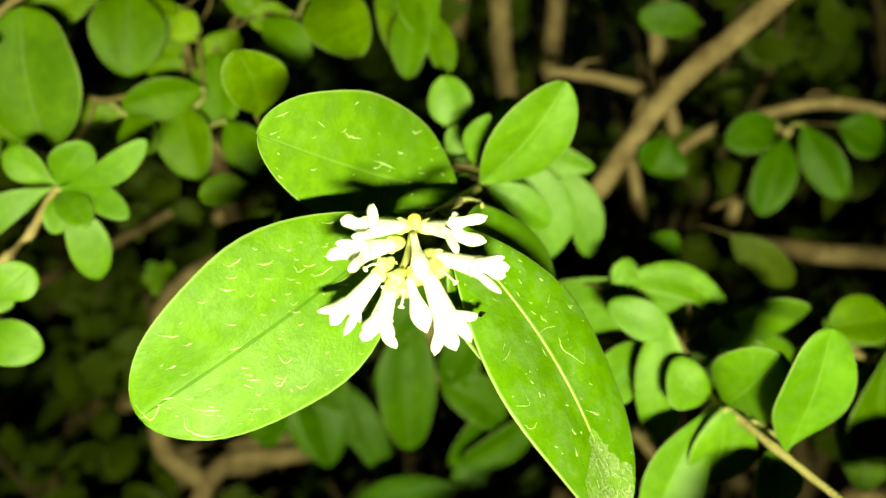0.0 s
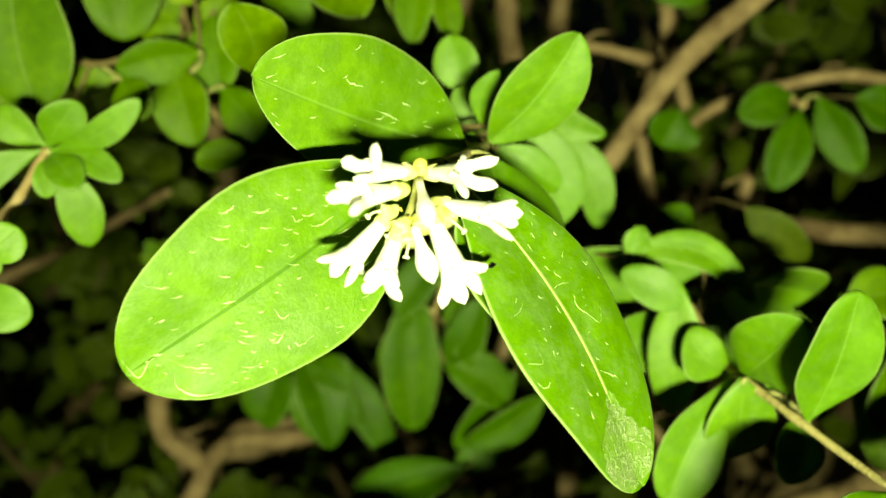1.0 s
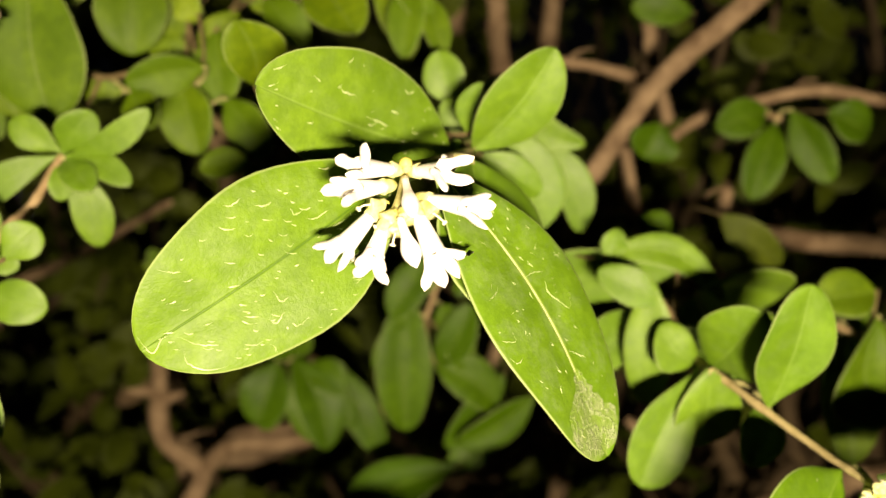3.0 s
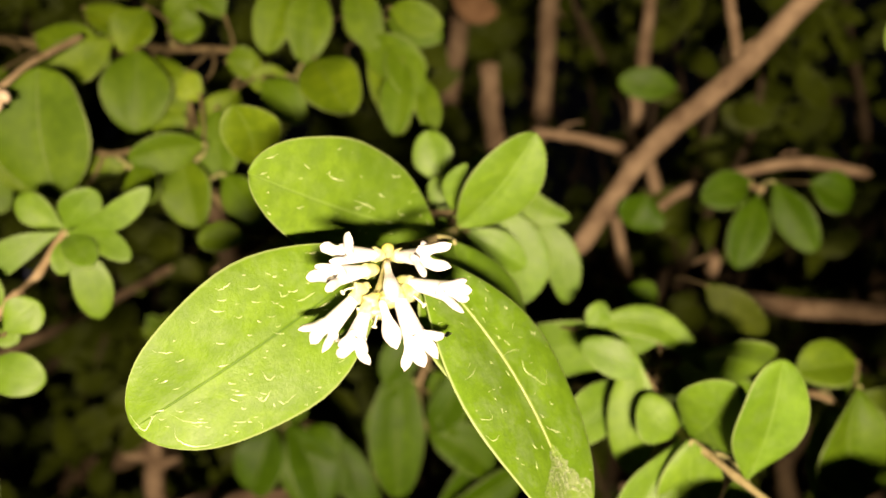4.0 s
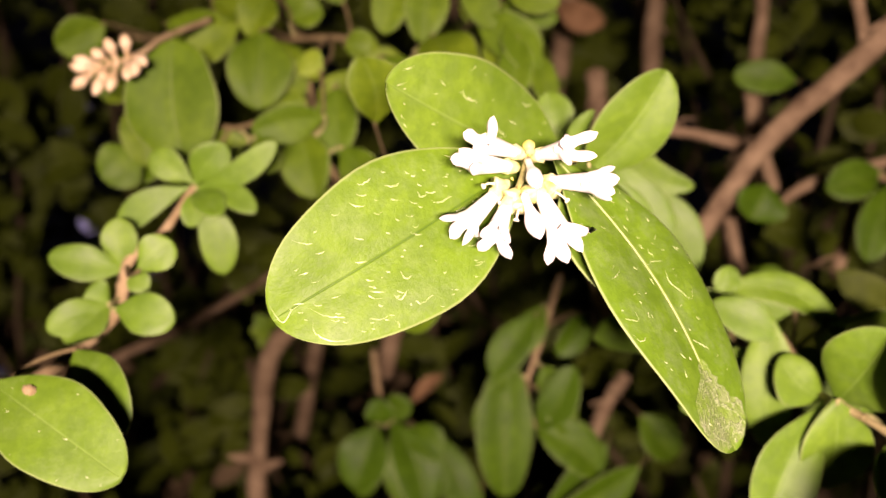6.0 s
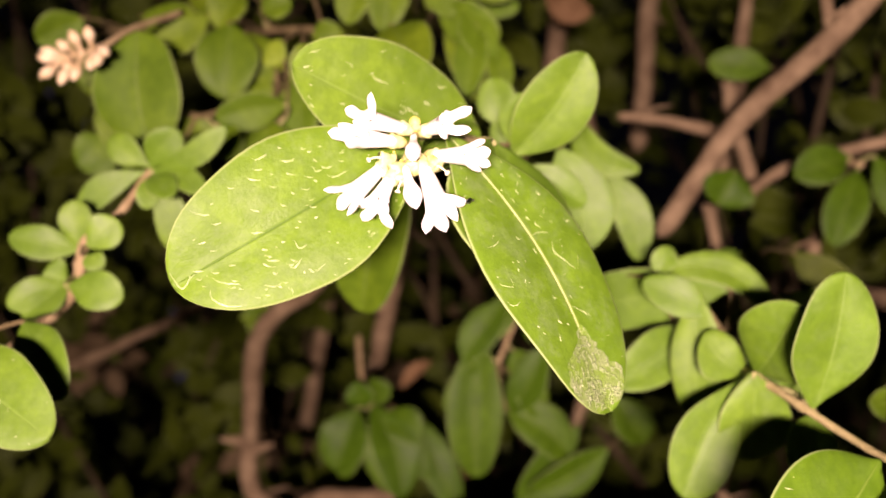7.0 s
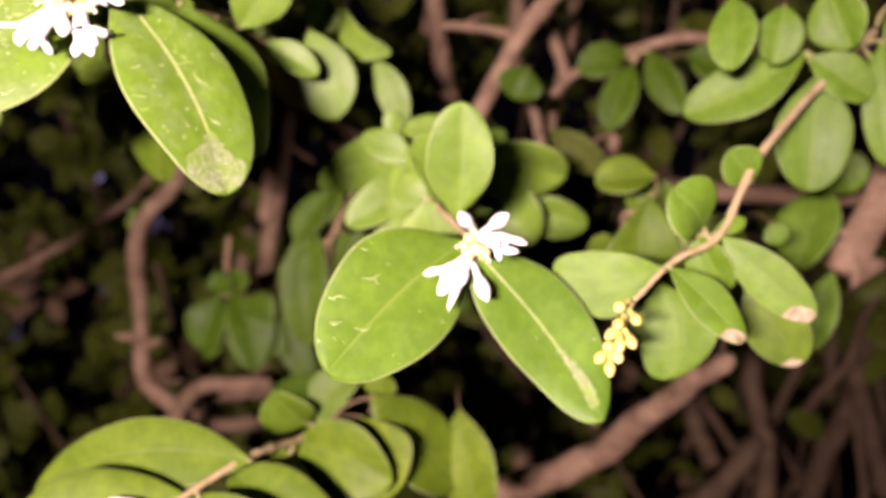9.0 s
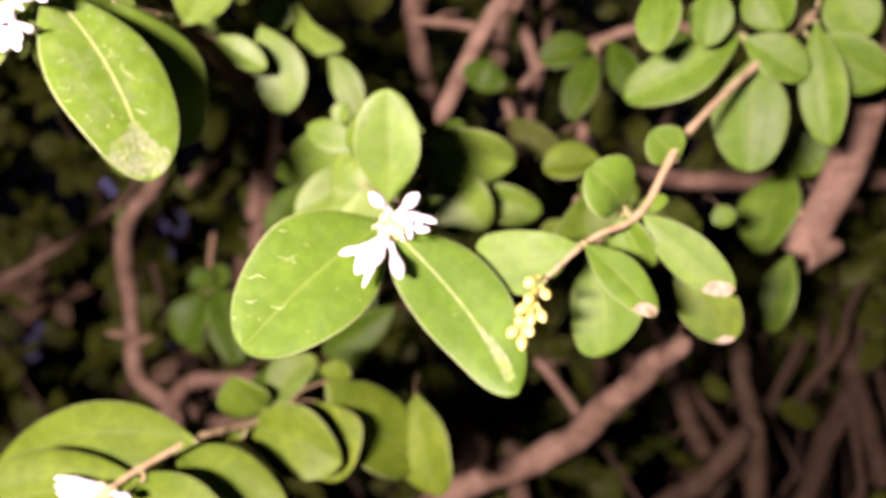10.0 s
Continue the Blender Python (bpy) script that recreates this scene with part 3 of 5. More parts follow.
leaf(s, (-0.0184, 0.1939, 0.9958), (-0.0376, 0.2170, 0.9497), 0.0228, 16, 0.051, 0.43, 0.55, mat=LEAF_MID, arc=0.039, skew=0.058)
leaf(s, (-0.0424, 0.2050, 0.9796), (-0.0578, 0.2241, 0.9621), 0.0171, 20, 0.061, 0.60, 0.55, arc=0.012, skew=0.004)
c = cluster(s, [(-0.0030, 0.1240, 0.9875), (-0.0042, 0.1190, 0.9862), (-0.0050, 0.1165, 0.9830), (-0.0062, 0.1150, 0.9800)], 0.0007, 0.0005, "open white flower head")
blossom(c, (-0.0054, 0.1182, 0.9868), (-0.0104, 0.1105, 0.9873), [(-0.0136, 0.1086, 0.9885), (-0.0089, 0.1069, 0.9907), (-0.0120, 0.1075, 0.9866)])
blossom(c, (-0.0032, 0.1195, 0.9866), (0.0014, 0.1128, 0.9868), [(0.0058, 0.1105, 0.9891), (0.0058, 0.1104, 0.9853), (0.0017, 0.1085, 0.9842), (0.0018, 0.1150, 0.9890)], 0.95)
blossom(c, (-0.0066, 0.1160, 0.9845), (-0.0114, 0.1085, 0.9842), [(-0.0149, 0.1042, 0.9842), (-0.0120, 0.1030, 0.9828), (-0.0138, 0.1060, 0.9860)])
blossom(c, (-0.0016, 0.1181, 0.9825), (0.0054, 0.1114, 0.9817), [(0.0080, 0.1082, 0.9836), (0.0090, 0.1096, 0.9820), (0.0077, 0.1074, 0.9790), (0.0088, 0.1130, 0.9805)])
blossom(c, (-0.0082, 0.1156, 0.9812), (-0.0130, 0.1123, 0.9758), [(-0.0170, 0.1089, 0.9762), (-0.0158, 0.1128, 0.9735), (-0.0137, 0.1112, 0.9723), (-0.0117, 0.1140, 0.9738)], 1.05)
blossom(c, (-0.0070, 0.1140, 0.9791), (-0.0086, 0.1100, 0.9743), [(-0.0111, 0.1115, 0.9714), (-0.0066, 0.1117, 0.9703), (-0.0108, 0.1085, 0.9738), (-0.0066, 0.1085, 0.9730)])
blossom(c, (-0.0026, 0.1153, 0.9812), (0.0005, 0.1111, 0.9745), [(-0.0010, 0.1111, 0.9695), (0.0017, 0.1123, 0.9698), (0.0039, 0.1106, 0.9715), (0.0060, 0.1140, 0.9748)], 1.15)
closed_bud(c, (-0.0047, 0.1125, 0.9800), (-0.0022, 0.1088, 0.9733), 0.0015)
closed_bud(c, (-0.0042, 0.1165, 0.9856), (-0.0026, 0.1075, 0.9806), 0.0013)
closed_bud(c, (-0.0040, 0.1180, 0.9866), (-0.0041, 0.1160, 0.9886), 0.0010, YELLOW_BUD)
spent_cup(c, (-0.0074, 0.1160, 0.9818), (-0.0093, 0.1145, 0.9819), (-0.0109, 0.1130, 0.9812), 0.0009)
spent_cup(c, (-0.0053, 0.1155, 0.9807), (-0.0068, 0.1135, 0.9794), (-0.0084, 0.1126, 0.9786), 0.0013)
spent_cup(c, (-0.0050, 0.1150, 0.9800), (-0.0054, 0.1125, 0.9778), (-0.0058, 0.1118, 0.9760), 0.0010)
spent_cup(c, (-0.0046, 0.1155, 0.9812), (-0.0038, 0.1130, 0.9797), None, 0.0012)
spent_cup(c, (-0.0018, 0.1168, 0.9822), (0.0000, 0.1148, 0.9804), (0.0019, 0.1138, 0.9791), 0.0011)
dots(c, (-0.0052, 0.1125, 0.9818), 0.0014, 4, 4, 0.00022)

# ---- the second flowering sprig ----
s = thing("flowering_sprig", (0.063, 0.176, 0.94), "privet sprig with rounded green leaves and a half-open white flower head", "plant", "sprigs of the hedge")
stem(s, [(0.0780, 0.1290, 0.9310), (0.0730, 0.1480, 0.9330), (0.0620, 0.1760, 0.9400), (0.0560, 0.2100, 0.9420), (0.0500, 0.2700, 0.9320)], 0.0006, 0.0012, PALE_STEM)
big_leaf(s, (0.0749, 0.1390, 0.9315), (0.0509, 0.1101, 0.9066), 0.0266, -28, 0.008, 0.11, 0.49, marks=16, seed=11, size=0.0018, mat=LEAF_RICH, fat=0.00006, lines=DROPS_ROUND, arc=0.034, skew=0.022)
big_leaf(s, (0.0775, 0.1348, 0.9288), (0.1046, 0.1313, 0.8931), 0.0214, -27, -0.083, 0.10, 0.43, marks=8, seed=12, mat=LEAF_RICH, hurt=((0.62, -0.05, 0.05), (0.72, -0.16, 0.06), (0.85, -0.30, 0.14), (0.93, -0.26, 0.24)), pale=True, arc=-0.071, skew=-0.025)
leaf(s, (0.0696, 0.1606, 0.9354), (0.0727, 0.1509, 0.9637), 0.0166, 22, 0.019, 0.34, 0.56, fine=1, arc=0.028, skew=-0.099)
leaf(s, (0.0620, 0.1761, 0.9402), (0.0662, 0.1578, 0.9567), 0.0174, -19, 0.045, 0.32, 0.55, fine=1, arc=0.025, skew=-0.009)
leaf(s, (0.0617, 0.1807, 0.9401), (0.0517, 0.1809, 0.9490), 0.0113, 14, 0.053, 0.19, 0.58, arc=-0.169, skew=-0.059)
leaf(s, (0.0599, 0.1754, 0.9406), (0.0461, 0.1717, 0.9138), 0.0141, -12, 0.064, 0.43, 0.62, fine=1, arc=0.072, skew=-0.014)
leaf(s, (0.0602, 0.1698, 0.9416), (0.0609, 0.1780, 0.9209), 0.0165, -16, 0.057, 0.20, 0.52, arc=-0.004)
leaf(s, (0.0511, 0.1879, 0.9581), (0.0510, 0.1894, 0.9271), 0.0121, 18, 0.039, 0.20, 0.51, arc=-0.018, skew=0.007)
leaf(s, (0.0544, 0.1873, 0.9530), (0.0386, 0.1891, 0.9607), 0.0093, 6, 0.050, 0.20, 0.50, arc=-0.006)
leaf(s, (0.0733, 0.1720, 0.9336), (0.0685, 0.1649, 0.9213), 0.0096, 1, 0.060, 0.55, 0.54, arc=-0.033, skew=-0.006)
leaf(s, (0.0690, 0.1750, 0.9370), (0.0670, 0.1740, 0.9410), 0.0038, 12, 0.06, 0.3, 0.54)
leaf(s, (0.0544, 0.2011, 0.9492), (0.0327, 0.1925, 0.9344), 0.0127, -2, 0.001, 0.58, 0.54, arc=-0.020, skew=0.084)
leaf(s, (0.0615, 0.2026, 0.9585), (0.0138, 0.2255, 0.9481), 0.0166, -16, 0.003, 0.29, 0.50, arc=0.027, skew=0.043)
leaf(s, (0.0400, 0.2039, 0.9614), (0.0745, 0.2032, 0.9504), 0.0092, -18, 0.074, 0.36, 0.51, arc=-0.199, skew=-0.013)
leaf(s, (0.0454, 0.2032, 0.9614), (0.0453, 0.2026, 0.9685), 0.0073, -17, 0.060, 0.32, 0.54)
leaf(s, (0.0654, 0.2004, 0.9529), (0.0968, 0.2219, 0.9484), 0.0228, 46, -0.059, 0.55, 0.54, arc=-0.015, skew=-0.061)
leaf(s, (0.0700, 0.2250, 0.9470), (0.0870, 0.2250, 0.9280), 0.0228, 12, 0.06, 0.51, 0.54)
leaf(s, (0.0780, 0.2350, 0.9420), (0.1040, 0.2400, 0.9330), 0.0142, 19, 0.06, 0.58, 0.54)
leaf(s, (0.0430, 0.2032, 0.9613), (0.0468, 0.2032, 0.9689), 0.0065, -2, 0.06, 0.57, 0.54)
c = cluster(s, [(0.0770, 0.1390, 0.9320), (0.0777, 0.1345, 0.9310), (0.0778, 0.1325, 0.9295)], 0.0008, 0.0006, "half-open white flower head")
closed_bud(c, (0.0777, 0.1310, 0.9332), (0.0758, 0.1205, 0.9373), 0.0015)
closed_bud(c, (0.0789, 0.1318, 0.9330), (0.0853, 0.1246, 0.9370), 0.0015)
blossom(c, (0.0791, 0.1303, 0.9322), (0.0836, 0.1275, 0.9311), [(0.0890, 0.1240, 0.9307), (0.0835, 0.1227, 0.9277), (0.0872, 0.1255, 0.9292)], 1.35)
blossom(c, (0.0766, 0.1330, 0.9283), (0.0735, 0.1283, 0.9248), [(0.0673, 0.1248, 0.9245), (0.0703, 0.1262, 0.9202), (0.0728, 0.1230, 0.9172), (0.0710, 0.1245, 0.9225)], 1.35)
closed_bud(c, (0.0771, 0.1322, 0.9264), (0.0808, 0.1250, 0.9190), 0.0016)
closed_bud(c, (0.0766, 0.1322, 0.9280), (0.0745, 0.1260, 0.9215), 0.0012)
spent_cup(c, (0.0766, 0.1322, 0.9306), (0.0752, 0.1300, 0.9300), (0.0738, 0.1290, 0.9302), 0.0011)
spent_cup(c, (0.0780, 0.1318, 0.9312), (0.0778, 0.1290, 0.9290), None, 0.0013)
spent_cup(c, (0.0784, 0.1312, 0.9304), (0.0800, 0.1280, 0.9284), (0.0812, 0.1268, 0.9272), 0.0012)
spent_cup(c, (0.0772, 0.1312, 0.9312), (0.0764, 0.1288, 0.9322), None, 0.0010)
spent_cup(c, (0.0768, 0.1318, 0.9300), (0.0762, 0.1292, 0.9282), None, 0.0011)
dots(c, (0.0780, 0.1290, 0.9300), 0.0017, 6, 8, 0.00030)

# ---- the budding sprig ----
s = thing("budding_sprig", (0.167, 0.203, 0.972), "privet sprig with closed yellow buds and scorched leaf tips", "plant", "sprigs of the hedge")
stem(s, [(0.1900, 0.2250, 0.9920), (0.1680, 0.2030, 0.9730), (0.1450, 0.1740, 0.9510), (0.1330, 0.1580, 0.9320), (0.1210, 0.1480, 0.9260), (0.1110, 0.1360, 0.9180)], 0.0014, 0.0005, PALE_STEM)
leaf(s, (0.1182, 0.1463, 0.9248), (0.0938, 0.1485, 0.9239), 0.0153, -11, 0.044, 0.26, 0.54, arc=-0.127, skew=-0.058, mat=LEAF_RICH)
scorched(s, (0.1192, 0.1427, 0.9254), (0.1346, 0.1394, 0.9090), 0.0097, -30, 0.053, 0.17, 0.53)
scorched(s, (0.1331, 0.1580, 0.9315), (0.1532, 0.1550, 0.9122), 0.0112, 7, 0.050, 0.15, 0.53)
leaf(s, (0.1288, 0.1560, 0.9332), (0.1207, 0.1487, 0.9425), 0.0162, 37, 0.148, 0.27, 0.54, arc=-0.016, mat=LEAF_RICH)
leaf(s, (0.1428, 0.1717, 0.9445), (0.1364, 0.1670, 0.9523), 0.0111, 16, 0.045, 0.49, 0.54, arc=0.014, skew=0.004, mat=LEAF_RICH)
leaf(s, (0.1196, 0.1700, 0.9199), (0.1215, 0.1678, 0.8951), 0.0187, -2, 0.059, 0.40, 0.54, arc=-0.164, skew=-0.035, mat=LEAF_RICH)
scorched(s, (0.1433, 0.1800, 0.9187), (0.1571, 0.1800, 0.8975), 0.0157, 4, 0.050, 0.15, 0.54, LEAF_MID, ((0.90, 0.30, 0.97), (0.95, 0.0, 0.97), (0.992, -0.5, 0.97)))
leaf(s, (0.1277, 0.1597, 0.9314), (0.1352, 0.1611, 0.9182), 0.0115, 20, 0.059, 0.55, 0.46, arc=-0.013, mat=LEAF_RICH)
leaf(s, (0.1318, 0.1600, 0.9320), (0.1394, 0.1620, 0.9353), 0.0042, 12, 0.060, 0.48, 0.54, mat=LEAF_RICH)
leaf(s, (0.1920, 0.2700, 0.9161), (0.1841, 0.2701, 0.8871), 0.0142, 9, 0.060, 0.42, 0.54, mat=LEAF_RICH)
leaf(s, (0.1970, 0.2950, 0.9490), (0.1850, 0.2900, 0.9150), 0.0262, 23, 0.06, 0.32, 0.54, mat=LEAF_RICH)
leaf(s, (0.1980, 0.2950, 0.9620), (0.2070, 0.2950, 0.9450), 0.0175, -13, 0.06, 0.48, 0.54, mat=LEAF_RICH)
leaf(s, (0.1610, 0.2300, 0.9340), (0.1640, 0.2300, 0.9270), 0.0077, -3, 0.06, 0.53, 0.54, mat=LEAF_RICH)
leaf(s, (0.1651, 0.2055, 0.9825), (0.1316, 0.2099, 0.9661), 0.0173, 7, 0.050, 0.43, 0.53, arc=-0.054, skew=-0.035, mat=LEAF_RICH)
leaf(s, (0.1693, 0.2099, 0.9772), (0.1671, 0.2103, 0.9430), 0.0212, -16, 0.060, 0.42, 0.55, arc=0.014, mat=LEAF_RICH)
leaf(s, (0.1408, 0.1852, 0.9947), (0.1391, 0.1781, 0.9735), 0.0124, 3, 0.061, 0.50, 0.59, arc=-0.034, mat=LEAF_RICH)
leaf(s, (0.1563, 0.1950, 0.9938), (0.1534, 0.1951, 0.9776), 0.0124, -19, 0.060, 0.57, 0.54, mat=LEAF_RICH)
leaf(s, (0.1692, 0.2000, 1.0003), (0.1753, 0.2000, 0.9820), 0.0164, 17, 0.060, 0.53, 0.54, arc=0.010, mat=LEAF_RICH)
leaf(s, (0.1650, 0.2050, 0.9812), (0.1821, 0.2051, 0.9691), 0.0128, -13, 0.060, 0.58, 0.54, arc=-0.011, mat=LEAF_RICH)
leaf(s, (0.1862, 0.2099, 0.9858), (0.1896, 0.2108, 0.9495), 0.0132, 1, 0.060, 0.58, 0.55, arc=-0.022, mat=LEAF_RICH)
leaf(s, (0.1860, 0.2200, 0.9840), (0.2090, 0.2200, 0.9680), 0.0173, 19, 0.06, 0.31, 0.54, mat=LEAF_RICH)
leaf(s, (0.1930, 0.2200, 0.9990), (0.2030, 0.2200, 0.9820), 0.0159, -15, 0.06, 0.27, 0.54, mat=LEAF_RICH)
c = cluster(s, [(0.1110, 0.1360, 0.9180), (0.1080, 0.1320, 0.9120), (0.1060, 0.1300, 0.9060)], 0.0006, 0.0004, "cluster of closed yellow-green buds")
closed_bud(c, (0.1100, 0.1325, 0.9186), (0.1068, 0.1285, 0.9170), 0.00122, YELLOW_BUD)
closed_bud(c, (0.1100, 0.1325, 0.9166), (0.1118, 0.1285, 0.9140), 0.00122, YELLOW_BUD)
closed_bud(c, (0.1090, 0.1325, 0.9136), (0.1048, 0.1285, 0.9110), 0.00122, YELLOW_BUD)
closed_bud(c, (0.1090, 0.1325, 0.9126), (0.1108, 0.1285, 0.9090), 0.00122, YELLOW_BUD)
closed_bud(c, (0.1080, 0.1325, 0.9126), (0.1078, 0.1285, 0.9080), 0.00122, YELLOW_BUD)
closed_bud(c, (0.1070, 0.1325, 0.9096), (0.1048, 0.1285, 0.9090), 0.00122, YELLOW_BUD)
closed_bud(c, (0.1070, 0.1325, 0.9086), (0.1078, 0.1285, 0.9060), 0.00122, YELLOW_BUD)
closed_bud(c, (0.1060, 0.1325, 0.9086), (0.1028, 0.1285, 0.9060), 0.00122, YELLOW_BUD)
closed_bud(c, (0.1060, 0.1325, 0.9076), (0.1058, 0.1285, 0.9030), 0.00122, YELLOW_BUD)
closed_bud(c, (0.1090, 0.1325, 0.9156), (0.1068, 0.1285, 0.9130), 0.00122, YELLOW_BUD)

# ---- the low sprig ----
s = thing("flowering_sprig", (0.0155, 0.1894, 0.8707), "privet sprig with broad green leaves and a small white flower head", "plant", "sprigs of the hedge")
stem(s, [(0.0020, 0.1360, 0.8670), (0.0060, 0.1450, 0.8700), (0.0140, 0.1610, 0.8740), (0.0180, 0.1830, 0.8720), (0.0260, 0.2200, 0.8680), (0.0390, 0.2800, 0.8450)], 0.0007, 0.0013, PALE_STEM)
leaf(s, (0.0160, 0.1570, 0.8741), (-0.0405, 0.1505, 0.8674), 0.0199, 6, 0.072, 0.05, 0.48, fine=1, arc=0.081, skew=-0.069, mat=LEAF_MID)
leaf(s, (0.0070, 0.1450, 0.8670), (-0.0340, 0.1300, 0.8630), 0.0219, 14, 0.06, 0.42, 0.54, mat=LEAF_MID)
leaf(s, (0.0056, 0.1651, 0.8693), (0.0394, 0.1579, 0.8523), 0.0196, -19, 0.060, 0.37, 0.53, arc=0.017, mat=LEAF_MID)
leaf(s, (0.0024, 0.1480, 0.8675), (0.0337, 0.1401, 0.8493), 0.0188, -2, 0.060, 0.42, 0.54, arc=0.004, mat=LEAF_MID)
leaf(s, (0.0161, 0.1907, 0.8700), (0.0478, 0.1828, 0.8615), 0.0216, 18, 0.049, 0.50, 0.52, arc=-0.051, skew=-0.024, mat=LEAF_MID)
leaf(s, (0.0165, 0.2035, 0.8720), (0.0079, 0.1950, 0.8836), 0.0192, -35, 0.057, 0.58, 0.52, mat=LEAF_MID, skew=-0.017)
leaf(s, (0.0192, 0.2049, 0.8717), (0.0318, 0.2086, 0.8884), 0.0136, 6, 0.044, 0.30, 0.49, mat=LEAF_MID, arc=-0.148, skew=-0.048)
leaf(s, (0.0378, 0.2001, 0.8820), (0.0625, 0.2202, 0.8495), 0.0262, -33, 0.032, 0.12, 0.54, mat=LEAF_MID, arc=0.015, skew=0.006)
leaf(s, (0.0618, 0.2212, 0.8743), (0.0695, 0.2172, 0.8408), 0.0225, 15, 0.061, 0.30, 0.54, mat=LEAF_MID, arc=0.028, skew=-0.006)
leaf(s, (0.0342, 0.1986, 0.8761), (0.0442, 0.1915, 0.8533), 0.0226, 10, 0.055, 0.30, 0.54, mat=LEAF_MID, arc=-0.075, skew=-0.022)
leaf(s, (0.0389, 0.2100, 0.8789), (0.0386, 0.2101, 0.8869), 0.0128, -20, 0.060, 0.29, 0.54, mat=LEAF_MID)
leaf(s, (0.0180, 0.1820, 0.8690), (0.0070, 0.1800, 0.8670), 0.0074, 17, 0.06, 0.58, 0.54, mat=LEAF_MID)
c = cluster(s, [(0.0010, 0.1400, 0.8660), (-0.0020, 0.1360, 0.8650)], 0.0007, 0.0005, "small white flower head")
blossom(c, (0.0020, 0.1380, 0.8670), (-0.0050, 0.1350, 0.8690), [(-0.0095, 0.1330, 0.8712), (-0.0098, 0.1335, 0.8692), (-0.0085, 0.1320, 0.8675)], 1.1)
blossom(c, (0.0020, 0.1380, 0.8660), (-0.0040, 0.1340, 0.8664), [(-0.0085, 0.1330, 0.8668), (-0.0080, 0.1320, 0.8650), (-0.0060, 0.1300, 0.8672)], 1.1)
closed_bud(c, (0.0030, 0.1380, 0.8660), (0.0100, 0.1340, 0.8660), 0.0013)
closed_bud(c, (0.0010, 0.1380, 0.8660), (-0.0040, 0.1340, 0.8630), 0.0014)
closed_bud(c, (-0.0000, 0.1380, 0.8670), (0.0010, 0.1360, 0.8690), 0.0011, CALYX)
spent_cup(c, (0.0022, 0.1370, 0.8664), (0.0002, 0.1345, 0.8670), (-0.0012, 0.1330, 0.8664), 0.0012)
spent_cup(c, (0.0026, 0.1372, 0.8656), (0.0012, 0.1340, 0.8646), None, 0.0011)
dots(c, (0.0002, 0.1335, 0.8664), 0.0011, 5, 15, 0.00028)

# ---- the rosettes ----
s = thing("leafy_sprig", (-0.088, 0.189, 0.988), "privet sprig with rosettes of small rounded leaves", "plant", "sprigs of the hedge")
stem(s, [(-0.0880, 0.1890, 0.9880), (-0.0930, 0.1820, 0.9760), (-0.0990, 0.1770, 0.9690), (-0.1030, 0.1780, 0.9560), (-0.1220, 0.1850, 0.9420), (-0.1540, 0.2000, 0.9250)], 0.0009, 0.0019)
leaf(s, (-0.0880, 0.1883, 0.9884), (-0.0984, 0.1858, 0.9957), 0.0081, -16, 0.060, 0.22, 0.62, arc=0.017)
leaf(s, (-0.0881, 0.1887, 0.9876), (-0.0790, 0.1845, 0.9978), 0.0094, 13, 0.057, 0.22, 0.62, arc=-0.054, skew=-0.010)
leaf(s, (-0.0876, 0.1884, 0.9874), (-0.0660, 0.1856, 0.9982), 0.0066, 3, 0.057, 0.22, 0.62, arc=0.079, skew=0.006)
leaf(s, (-0.0879, 0.1887, 0.9876), (-0.0705, 0.1844, 0.9814), 0.0066, -15, 0.059, 0.22, 0.62, arc=-0.065, skew=-0.007)
leaf(s, (-0.0874, 0.1878, 0.9874), (-0.0815, 0.1931, 0.9656), 0.0094, 4, 0.060, 0.22, 0.62, arc=-0.060, skew=-0.005)
leaf(s, (-0.0880, 0.1887, 0.9873), (-0.0875, 0.1851, 0.9774), 0.0062, -14, 0.060, 0.22, 0.62, arc=-0.016)
leaf(s, (-0.0883, 0.1890, 0.9878), (-0.1070, 0.1855, 0.9755), 0.0076, -2, 0.060, 0.22, 0.61, arc=0.096, skew=0.005)
leaf(s, (-0.0882, 0.1890, 0.9874), (-0.0780, 0.1800, 0.9800), 0.0079, -15, 0.060, 0.22, 0.61)
leaf(s, (-0.0996, 0.1774, 0.9666), (-0.1157, 0.1707, 0.9700), 0.0087, 9, 0.058, 0.22, 0.57, arc=-0.031, skew=-0.006)
leaf(s, (-0.1003, 0.1770, 0.9663), (-0.1010, 0.1750, 0.9790), 0.0083, -10, 0.060, 0.22, 0.61)
leaf(s, (-0.0893, 0.1613, 0.9665), (-0.0820, 0.1627, 0.9735), 0.0086, -1, 0.052, 0.22, 0.62, arc=-0.023)
leaf(s, (-0.0999, 0.1769, 0.9662), (-0.0939, 0.1764, 0.9623), 0.0056, -0, 0.060, 0.22, 0.61, arc=-0.007)
leaf(s, (-0.0981, 0.1673, 0.9581), (-0.0832, 0.1672, 0.9556), 0.0099, 1, 0.069, 0.22, 0.60, arc=-0.018, skew=-0.012)
leaf(s, (-0.1039, 0.1781, 0.9588), (-0.1151, 0.1696, 0.9528), 0.0084, 4, 0.060, 0.22, 0.59)
leaf(s, (-0.1040, 0.1780, 0.9584), (-0.1090, 0.1750, 0.9610), 0.0098, -11, 0.060, 0.22, 0.61)
leaf(s, (-0.1041, 0.1780, 0.9584), (-0.1110, 0.1700, 0.9500), 0.0095, 22, 0.060, 0.27, 0.54)
s = thing("leafy_sprig", (-0.075, 0.125, 0.93), "low privet sprig with one broad green leaf close to the lens", "plant", "sprigs of the hedge")
